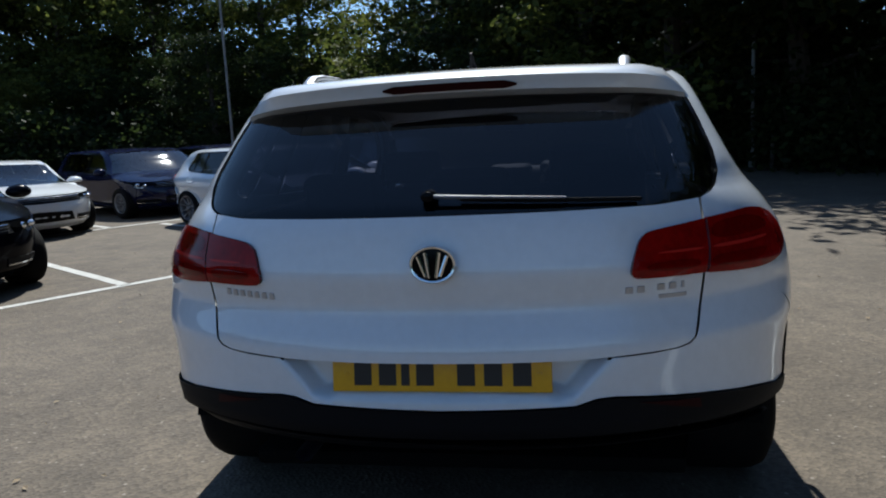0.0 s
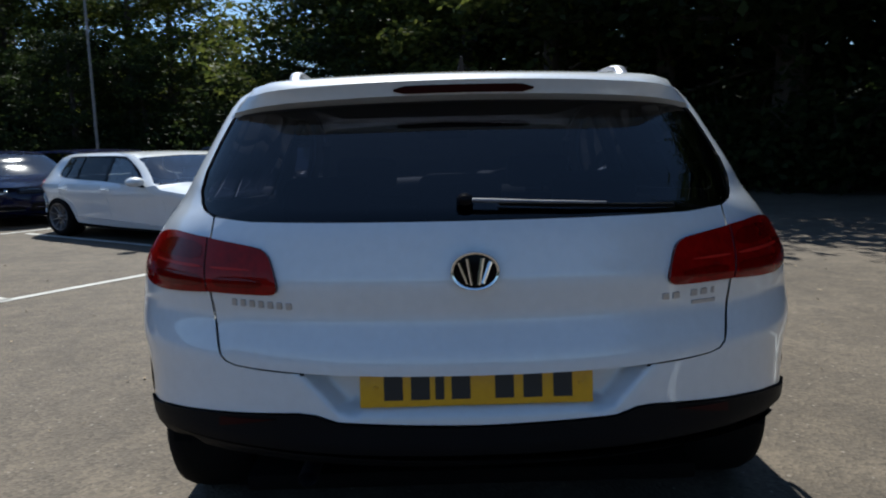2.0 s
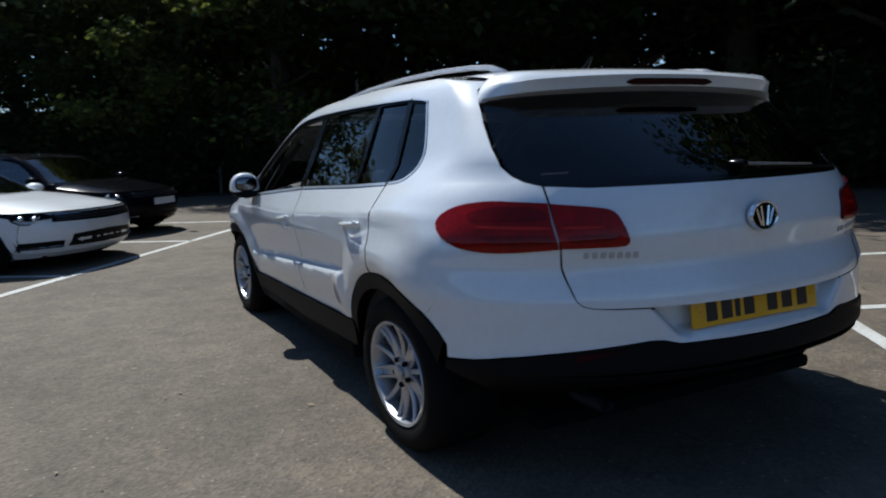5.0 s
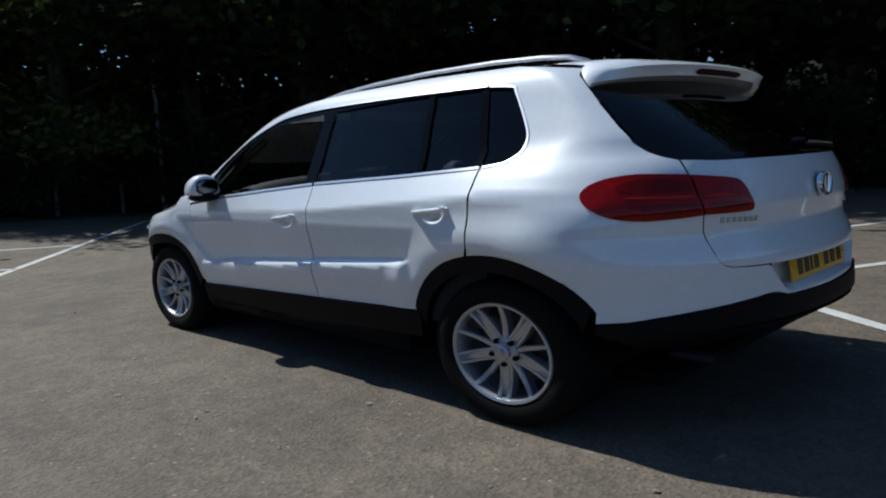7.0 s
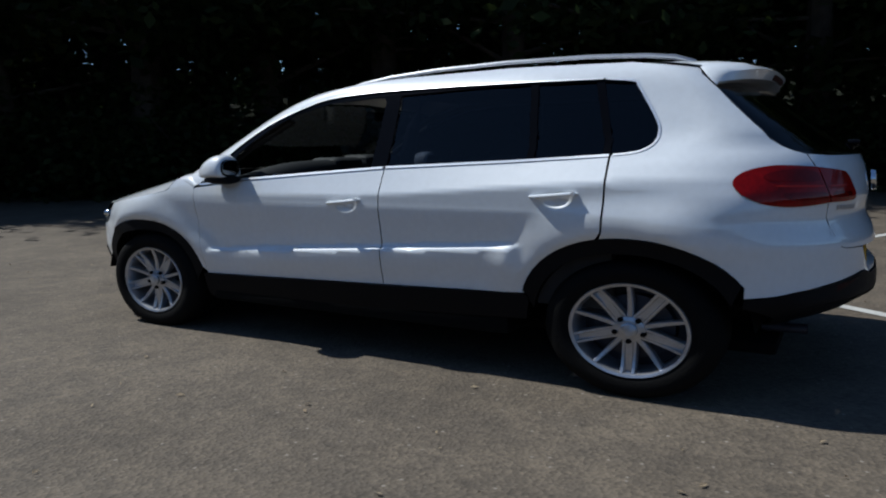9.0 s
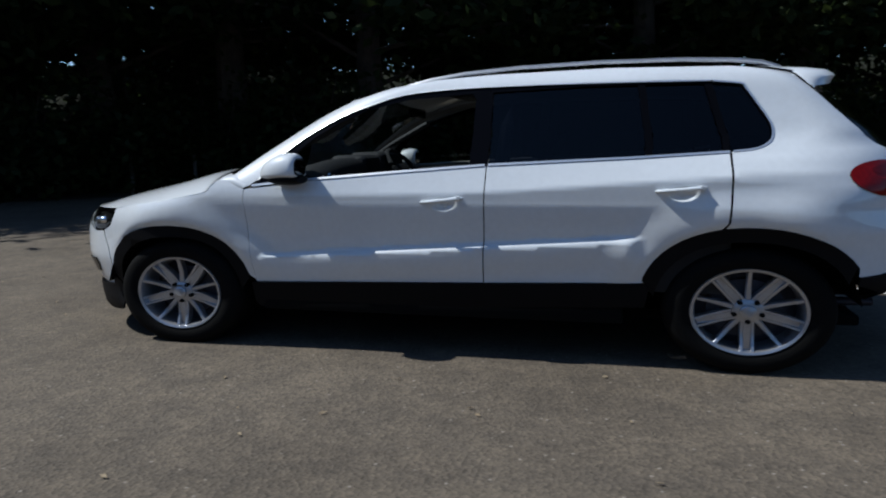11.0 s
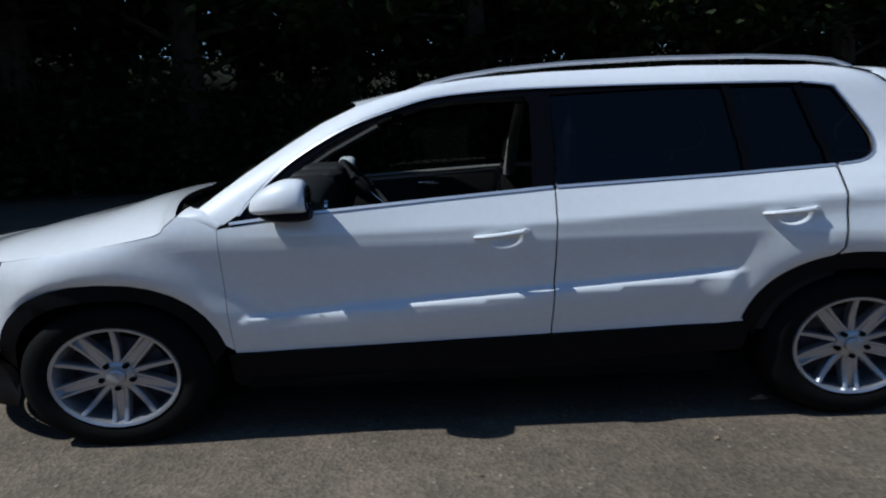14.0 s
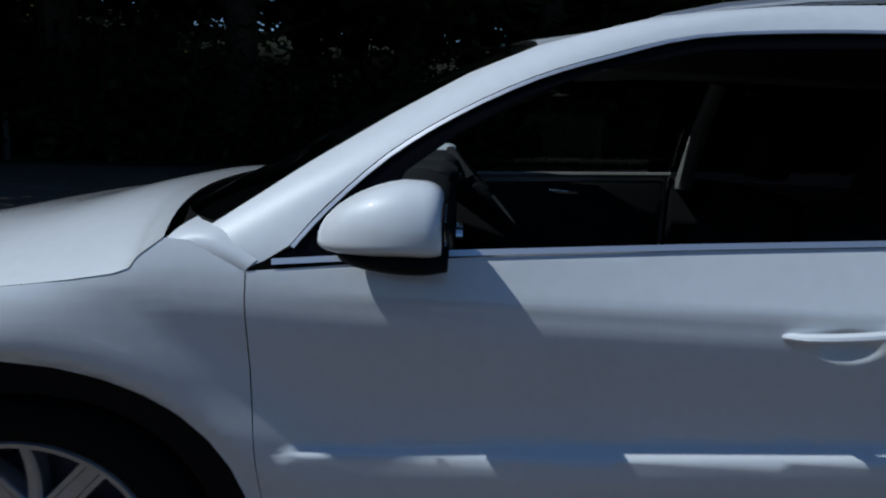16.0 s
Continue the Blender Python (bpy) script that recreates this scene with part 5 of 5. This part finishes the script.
def parked(name, label, body, at, turn, ys, zs, width, rim=0.22, tyre=0.33, axles=(1.0, 3.8), group="parked cars", cab=None):
    car = thing(name, label, "car", group)
    w = table_warp(ys, zs, width, cab)
    d, r, g, b, n = car_shell(car, body, body, warp=w, step=0.11, side_glass=PRIVACY, front_glass=SCREEN_GLASS)
    hollow(car, w)
    for y in axles:
        wheel(car, (-0.785 * width, y, tyre), rim, True, tyre, 0.22, "plain")
        wheel(car, (0.785 * width, y, tyre), rim, False, tyre, 0.22, "plain")
    bm = bmesh.new()
    box(bm, -0.70, 0.70, 2.98, 3.40, 0.62, 1.04, 0.08, 2)
    for v in bm.verts:
        v.co = Vector(w(v.co))
    part("dashboard", bm, DASH, car)
    for x in (-0.36, 0.36):
        bm = bmesh.new()
        box(bm, x - 0.23, x + 0.23, 2.0, 2.14, 0.5, 1.1, 0.06, 2)
        box(bm, x - 0.12, x + 0.12, 1.98, 2.08, 1.13, 1.33, 0.04, 2)
        for v in bm.verts:
            v.co = Vector(w(v.co))
        part("seat", bm, FABRIC, car)
    for s in (-1, 1):
        bm = bmesh.new()
        bmesh.ops.create_uvsphere(bm, u_segments=16, v_segments=10, radius=1.0)
        for v in bm.verts:
            v.co = Vector(w((s * 0.975 + v.co.x * 0.110, 3.05 + v.co.y * 0.085, 1.135 + v.co.z * 0.090)))
        part("door_mirror", bm, body, car)
        for y in (2.2, 1.2):
            bm = bmesh.new()
            tube(bm, [w((s * 0.905, y, 0.955)), w((s * 0.925, y - 0.03, 0.96)), w((s * 0.925, y - 0.14, 0.965)), w((s * 0.905, y - 0.17, 0.97))], 0.012, 6)
            part("door_handle", bm, body, car)
    # plates, lamps and bright bars at the nose
    for nm, x0, x1, z0, z1, mat, lift in (("number_plate", -0.26, 0.26, 0.62, 0.72, PLATE_WHITE, 0.012), ("grille_bar", -0.54, 0.54, 0.818, 0.823, CHROME, 0.010), ("grille_bar", -0.54, 0.54, 0.790, 0.794, ALLOY_GREY, 0.010), ("grille_bar", -0.54, 0.54, 0.762, 0.766, ALLOY_GREY, 0.010),
                                          ("fog_lamp_bar", -0.78, -0.50, 0.458, 0.468, CHROME, 0.014), ("fog_lamp_bar", 0.50, 0.78, 0.458, 0.468, CHROME, 0.014),
                                          ("lower_intake", -0.78, -0.50, 0.43, 0.52, CLADDING, 0.006), ("lower_intake", 0.50, 0.78, 0.43, 0.52, CLADDING, 0.006)):
        panel(nm, LOW, [("n", x0, z1), ("n", x1, z1), ("n", x1, z0), ("n", x0, z0)], mat, n, off=lift, step=0.12, warp=w)
    for s in (-1, 1):
        for y, z, x, rr in ((4.02, 0.80, 0.765, 0.035), (4.11, 0.79, 0.68, 0.035)):
            bm = bmesh.new()
            rings = lathe(bm, [(rr, 0.0), (rr * 0.7, -0.02), (0.004, -0.03)], 14, "x")
            bmesh.ops.transform(bm, matrix=pose(s * x, y, z, 0, 0, -55 if s < 0 else 235), verts=bm.verts)
            for v in bm.verts:
                v.co = Vector(w(v.co))
            part("projector", bm, CHROME, car)
    bm = bmesh.new()
    box(bm, -0.26, 0.26, 0.13, 0.15, 0.66, 0.76, 0.004, 1)
    for v in bm.verts:
        v.co = Vector(w(v.co))
    part("number_plate", bm, YELLOW, b)
    car.matrix_world = pose(at[0], at[1], GROUND, 0, 0, turn)
    return car


ESTATE_Y = [(0.1, 0.0), (0.5, 0.62), (0.93, 1.05), (1.4, 1.52), (2.0, 2.25), (3.1, 3.40), (3.534, 3.84), (3.95, 4.26), (4.46, 4.66)]
ESTATE_CAB = [(0.1, 0.0), (0.93, 1.05), (2.0, 2.14), (2.4, 2.46), (2.67, 2.64), (3.0, 2.97), (3.2, 3.20), (3.4, 3.48), (3.7, 3.90), (4.46, 4.66)]
ESTATE_Z = [(0.2, 0.15), (0.45, 0.30), (0.80, 0.66), (1.0, 0.84), (1.15, 0.945), (1.55, 1.31), (1.68, 1.39)]
HATCH_Y = [(0.1, 0.0), (0.93, 0.80), (2.0, 2.0), (2.4, 2.4), (3.0, 2.9), (3.534, 3.42), (4.46, 4.25)]
HATCH_Z = [(0.2, 0.17), (0.45, 0.32), (0.80, 0.71), (1.0, 0.88), (1.15, 1.0), (1.55, 1.40), (1.68, 1.49)]
SALOON_Y = [(0.1, 0.0), (0.5, 0.65), (0.93, 1.10), (2.0, 2.35), (2.4, 2.72), (3.0, 3.05), (3.534, 3.70), (4.46, 4.62)]
SALOON_Z = [(0.2, 0.15), (0.45, 0.31), (0.80, 0.69), (1.0, 0.84), (1.15, 0.92), (1.55, 1.27), (1.68, 1.36)]
parked("estate_car", "white estate car with silver wheels parked in a marked bay", WHITE, (-5.27, 9.48), -127.0, ESTATE_Y, ESTATE_Z, 1.0, 0.225, 0.33, (1.05, 3.84), cab=ESTATE_CAB)
parked("hatchback", "black hatchback parked in the bay beside the white estate", BLACK_PAINT, (-4.15, 11.95), -126.0, HATCH_Y, HATCH_Z, 0.98, 0.21, 0.32, (0.80, 3.42))
parked("hatchback", "dark blue family car parked across the aisle", NAVY, (-9.22, 12.13), -124.0, HATCH_Y, HATCH_Z, 1.0, 0.21, 0.33, (0.80, 3.42))
parked("saloon_car", "white saloon car with a black grille, parked in the far row", WHITE, (-10.1, 9.55), -125.0, SALOON_Y, SALOON_Z, 1.0, 0.22, 0.33, (1.10, 3.70))
parked("hatchback", "black hatchback with clear headlights parked in a marked bay", BLACK_PAINT, (-7.62, 5.37), -124.0, HATCH_Y, HATCH_Z, 1.0, 0.21, 0.33, (0.80, 3.42))
parked("hatchback", "dark blue hatchback parked at the end of the far row", NAVY, (-8.25, 14.6), -130.0, HATCH_Y, HATCH_Z, 1.0, 0.21, 0.33, (0.80, 3.42))


# ---- painted bay lines ----
def bay_line(p, q, w=0.09):
    p, q = Vector((*p, 0)), Vector((*q, 0))
    d = (q - p).normalized()
    n = Vector((-d.y, d.x, 0)) * w / 2
    steps = max(2, int((q - p).length / 0.25))
    verts, faces = [], []
    rng = random.Random(round(p.x * 100))
    for k in range(steps + 1):
        c = p + (q - p) * k / steps
        for s in (-1, 1):
            v = c + n * s * (1 + rng.uniform(-0.07, 0.07))
            verts.append((v.x, v.y, GROUND + 0.004))
    for k in range(steps):
        faces.append((2 * k, 2 * k + 2, 2 * k + 3, 2 * k + 1))
    return tagged(finish("bay_line", verts, faces, LINE_PAINT, squeeze=False), "worn white painted bay line", "road marking", "bay lines", "structure")


AISLE = Vector((0.529, 0.813))
START = Vector((-3.252, 3.911))
INTO = Vector((-0.790, 0.563))
bay_line(START - AISLE * 6.0, START + AISLE * 12.0)
for d in (-2.4, 0.0, 2.48, 4.95, 7.4):
    p = START + AISLE * d
    bay_line(p, p + INTO * 4.7)
far0 = START + INTO * 5.0 - AISLE * 1.0
bay_line(far0 - AISLE * 3, far0 + AISLE * 9.0)
for d in (0.4, 2.8, 5.2, 7.6):
    p = far0 + AISLE * d
    bay_line(p, p + INTO * 4.7)
bay_line((3.09, 2.90), (0.63, -0.61))
bay_line((3.09, 2.90), (7.13, 1.13))
bay_line((2.03, 1.42), (5.96, -0.42))
bay_line((0.92, -0.23), (4.8, -2.07))


# dry leaves and grit on the asphalt
rng = np.random.default_rng(3)
verts, faces = [], []
for k in range(420):
    x, y = rng.uniform(-6.5, 4.5), rng.uniform(-1.2, 9.0)
    if -0.95 < x < 0.95 and 0.0 < y < 4.5:
        continue
    a, r = rng.uniform(0, 6.28), rng.uniform(0.006, 0.020)
    base = len(verts)
    for j, (c, h) in enumerate(((1.0, 0.004), (0.45, 0.010), (-1.0, 0.006), (-0.45, 0.005))):
        b = a + (0.0 if j in (0, 2) else 1.57)
        verts.append((x + r * c * math.cos(b), y + r * c * math.sin(b), GROUND + 0.002 + h))
    faces.append((base, base + 1, base + 2, base + 3))
LEAF_DRY = material("dry_leaf", (0.34, 0.27, 0.17), 0.85, 0, (0.20, 0.14, 0.08), 1.3, 9.0)
tagged(finish("dry_leaves", verts, faces, LEAF_DRY, squeeze=False, smooth_shade=False), "dry leaf bits and grit scattered over the asphalt", "leaves", kind="stuff")


# ---- lamp posts ----
def lamp_post(at, turn):
    post = thing("lamp_post", "slim grey steel lamp post at the edge of the car park", "lamp post", "lamp posts", (*at, 0), turn)
    bm = bmesh.new()
    tube(bm, [(0, 0, 0), (0, 0, 1.2), (0, 0, 1.25), (0, 0, 8.0)], [0.075, 0.075, 0.042, 0.034], 12)
    part("pole", bm, STEEL, post)
    bm = bmesh.new()
    tube(bm, [(0, 0, 7.95), (0.3, -0.4, 8.1), (0.7, -0.9, 8.12)], [0.04, 0.035, 0.03], 8)
    part("arm", bm, STEEL, post)
    bm = bmesh.new()
    box(bm, 0.55, 0.95, -1.4, -0.8, 8.05, 8.17, 0.04, 2)
    part("lamp_head", bm, STEEL, post)
    bm = bmesh.new()
    tube(bm, [(0, 0, 0.35), (0, 0, 0.75)], 0.09, 12, caps=False)
    part("white_band", bm, PLATE_WHITE, post, "white band round the pole")


lamp_post((-9.75, 20.0), 0)
lamp_post((4.62, 16.2), -40)


# ---- woodland ----
def leaf_cloud(rng, centres, count, spread, size, squash=0.7):
    """Small folded leaves scattered round centres: points and faces."""
    c = centres[rng.integers(0, len(centres), count)]
    off = rng.normal(0, 1, (count, 3)) * spread * np.array([1, 1, squash])
    p = c[:, :3] + off * c[:, 3:4]
    a, b = rng.normal(0, 1, (count, 3)), rng.normal(0, 1, (count, 3))
    a /= np.linalg.norm(a, axis=1, keepdims=True)
    b -= a * (a * b).sum(1, keepdims=True)
    b /= np.linalg.norm(b, axis=1, keepdims=True)
    s = size * rng.uniform(0.6, 1.4, (count, 1))
    quad = np.stack([p - a * s, p + b * s * 0.55, p + a * s, p - b * s * 0.55], 1)
    verts = quad.reshape(-1, 3)
    faces = np.arange(count * 4).reshape(-1, 4)
    return verts.tolist(), faces.tolist()


def tree(seed, height, lean, leaf, spread=1.0, low=0.18, leaves=14000, size=0.105):
    """A tapered trunk with forking limbs, and leaves in clumps along the outer limbs."""
    rng = np.random.default_rng(seed)
    kind = thing("tree", "tall broadleaf tree in full leaf against the light", "tree", "trees round the car park")
    bm = bmesh.new()
    trunk = [Vector((lean * t * t + 0.10 * math.sin(5 * t + seed), 0.08 * math.sin(4 * t + 2 * seed), height * 0.92 * t)) for t in np.linspace(0, 1, 9)]
    tube(bm, trunk, [0.24 * (height / 11) * (1 - 0.85 * t) * (1.35 if t == 0 else 1) for t in np.linspace(0, 1, 9)], 9)
    part("trunk", bm, BARK, kind)
    centres = []
    bm = bmesh.new()
    for k in range(26):
        t = low + (0.98 - low) * (k + rng.uniform(0, 1)) / 26
        i = min(7, int(t * 8))
        base = trunk[i].lerp(trunk[i + 1], t * 8 - i)
        a = k * 2.4 + rng.uniform(-0.4, 0.4)
        reach = spread * height * (0.34 - 0.22 * abs(t - 0.42)) * rng.uniform(0.75, 1.2) * (1.05 - 0.45 * t)
        rise = reach * rng.uniform(0.0, 0.6) + 0.15 * height * max(0, t - 0.7)
        mid = base + Vector((math.cos(a) * reach * 0.5, math.sin(a) * reach * 0.5, rise * 0.65))
        tip = base + Vector((math.cos(a) * reach, math.sin(a) * reach, rise * 0.8))
        tube(bm, [base, mid, tip], [0.075 * (1.1 - t), 0.045 * (1.1 - t), 0.012], 6, caps=False)
        for f in (0.45, 0.7, 0.88, 1.0):
            q = base.lerp(mid, f * 2) if f < 0.5 else mid.lerp(tip, f * 2 - 1)
            for _ in range(3):
                w = rng.uniform(0.35, 0.75) * (0.6 + 0.5 * spread)
                centres.append((q.x + rng.normal(0, 0.35), q.y + rng.normal(0, 0.35), q.z + rng.normal(0, 0.25), w))
    tagged(part("branchwork", bm, BARK, kind), kind="stuff")
    v, f = leaf_cloud(rng, np.array(centres), leaves, 0.62, size)
    tagged(finish("crown", v, f, leaf, kind, smooth_shade=False), kind="stuff")
    return kind


def shrub(seed, leaf, height=2.6):
    rng = np.random.default_rng(seed)
    kind = thing("shrub", "leafy shrub at the foot of the trees, mostly coloured for shade", "shrub", "shrubs under the trees")
    bm = bmesh.new()
    centres = []
    for k in range(9):
        a, r = k * 2.4, rng.uniform(0.5, 1.3)
        tip = Vector((math.cos(a) * r, math.sin(a) * r, height * rng.uniform(0.45, 0.95)))
        tube(bm, [(0.1 * math.cos(a), 0.1 * math.sin(a), 0), tip * 0.55 + Vector((0, 0, 0.2)), tip], [0.035, 0.022, 0.006], 5, caps=False)
        for f in (0.3, 0.6, 1.0):
            for _ in range(3):
                centres.append((tip.x * f + rng.normal(0, 0.3), tip.y * f + rng.normal(0, 0.3), tip.z * f * rng.uniform(0.6, 1.05), rng.uniform(0.4, 0.7)))
    tagged(part("branchwork", bm, BARK, kind), kind="stuff")
    v, f = leaf_cloud(rng, np.array(centres), 3600, 0.65, 0.085)
    tagged(finish("foliage", v, f, leaf, kind, smooth_shade=False), kind="stuff")
    return kind


EDGE = [(-34, 12), (-24, 19), (-14, 23.5), (-6, 23.5), (1, 20.5), (6, 16.0), (10, 11.5), (13, 6), (14.5, 0), (15, -7), (14, -14)]


def along(line, d):
    for p, q in zip(line, line[1:]):
        n = math.hypot(q[0] - p[0], q[1] - p[1])
        if d <= n:
            t = d / n
            return (p[0] + (q[0] - p[0]) * t, p[1] + (q[1] - p[1]) * t, math.atan2(q[1] - p[1], q[0] - p[0]))
        d -= n
    return (*line[-1], 0.0)


TOTAL = sum(math.hypot(q[0] - p[0], q[1] - p[1]) for p, q in zip(EDGE, EDGE[1:]))
rng = random.Random(5)
# Lit and shaded kinds: the leaf colour holds the light each stands in.
bright = [tree(11, 12.5, 0.6, LEAF_LIT), tree(12, 11.0, -0.5, LEAF_LIT, 1.1), tree(13, 13.5, 0.3, LEAF_LIT, 0.95)]
shade = [tree(21, 13.0, 0.4, LEAF_SHADED, 1.05), tree(22, 14.0, -0.4, LEAF_SHADED, 1.1), tree(23, 12.0, 0.5, LEAF_SHADED, 1.2)]
bushes = [shrub(31, LEAF_SHADED), shrub(32, LEAF_SHADED, 3.2), shrub(33, LEAF_LIT, 2.2)]
used = set()


def plant(kinds, x, y, s):
    k = rng.choice(kinds)
    m = pose(x, y, 0, 0, 0, rng.uniform(0, 360)) @ Matrix.Diagonal((s, s, s, 1))
    if k not in used:
        used.add(k)
        k.matrix_world = m
        return
    c = copy_thing(k, m)
    c.scale = (s, s, s)


def open_sky(x, y):
    """The thin place in the wood where the sky shows."""
    return -16.5 < math.degrees(math.atan2(x + 0.4, y + 1.4)) < -11.5


for row, (gap, back_off, lo, hi) in enumerate(((3.1, 0.0, 0.8, 1.05), (3.0, 3.6, 0.9, 1.2), (3.4, 7.5, 1.0, 1.35))):
    d = 0.7 * row
    while d < TOTAL:
        x, y, a = along(EDGE, d)
        o = back_off + rng.uniform(-0.9, 0.9)
        x, y = x - math.sin(a) * o, y + math.cos(a) * o
        small = x < -1.5 and row == 0
        if not open_sky(x, y) or small:
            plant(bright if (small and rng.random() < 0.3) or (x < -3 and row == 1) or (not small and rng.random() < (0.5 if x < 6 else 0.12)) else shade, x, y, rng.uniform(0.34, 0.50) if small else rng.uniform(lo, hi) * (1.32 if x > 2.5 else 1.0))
        d += gap * rng.uniform(0.8, 1.25) * (0.8 if small else 1.0)
for row, back_off in enumerate((-0.6, 1.6, 4.5)):
    d = 0.5
    while d < TOTAL:
        x, y, a = along(EDGE, d)
        o = back_off + rng.uniform(-0.5, 0.5)
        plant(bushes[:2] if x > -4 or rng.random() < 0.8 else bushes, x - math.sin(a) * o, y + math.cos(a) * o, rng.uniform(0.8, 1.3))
        d += 1.9 * rng.uniform(0.8, 1.2)

# Dark sheet behind the first trees: the wood's shade is put into its colour.
WOOD_SHADE = material("shaded_wood_sheet", (0.020, 0.026, 0.010), 0.95, 0, (0.006, 0.007, 0.004), 0.8, 6.0, 0.8)
# Unseen arc behind the camera, added to close the place and darken reflections.
RING = EDGE + [(8, -28), (-14, -36), (-36, -24), (-42, -6), (-34, 12)]
ROUND = sum(math.hypot(q[0] - p[0], q[1] - p[1]) for p, q in zip(RING, RING[1:]))
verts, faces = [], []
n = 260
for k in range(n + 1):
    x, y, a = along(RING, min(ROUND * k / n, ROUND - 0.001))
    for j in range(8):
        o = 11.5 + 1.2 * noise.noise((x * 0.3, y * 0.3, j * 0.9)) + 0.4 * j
        # Taller at the far left, unseen, to darken what the side glass reflects.
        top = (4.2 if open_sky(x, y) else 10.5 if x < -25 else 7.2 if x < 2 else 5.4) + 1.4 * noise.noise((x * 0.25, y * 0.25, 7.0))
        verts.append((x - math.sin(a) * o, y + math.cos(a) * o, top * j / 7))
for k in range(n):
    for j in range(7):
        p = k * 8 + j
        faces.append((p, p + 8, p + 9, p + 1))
tagged(finish("backdrop", verts, faces, WOOD_SHADE), "dark sheet standing in for shaded wood, closed unseen behind the camera", "woodland", kind="structure")

# leaf litter strip under the trees
n = 150
LITTER = material("leaf_litter", (0.055, 0.042, 0.026), 0.95, 0, (0.022, 0.018, 0.011), 2.0, 30, 0.7)
verts, faces = [], []
for k in range(n + 1):
    x, y, a = along(EDGE, TOTAL * k / n)
    for o, z in ((-1.6 + 0.25 * noise.noise((x, y, 1.0)), 0.042), (-1.2, 0.09), (12.5, 0.16)):
        verts.append((x - math.sin(a) * o, y + math.cos(a) * o, z))
for k in range(n):
    for j in range(2):
        p = k * 3 + j
        faces.append((p, p + 3, p + 4, p + 1))
tagged(finish("verge", verts, faces, LITTER), "bare earth and leaf litter under the trees", "verge", kind="structure")

# low wooden stakes along the verge
for k in range(14):
    x, y, a = along(EDGE, TOTAL * 0.50 + 1.5 * k)
    stake = thing("stake", "weathered pale wooden stake at the verge", "post", "stakes along the verge", at=(x + math.sin(a) * 1.2, y - math.cos(a) * 1.2, 0))
    bm = bmesh.new()
    tube(bm, [(0, 0, 0), (0.01 * (k % 3), 0, 0.9), (0.02 * (k % 3), 0, 1.05)], [0.045, 0.04, 0.02], 8)
    part("shaft", bm, STAKE_WOOD, stake)
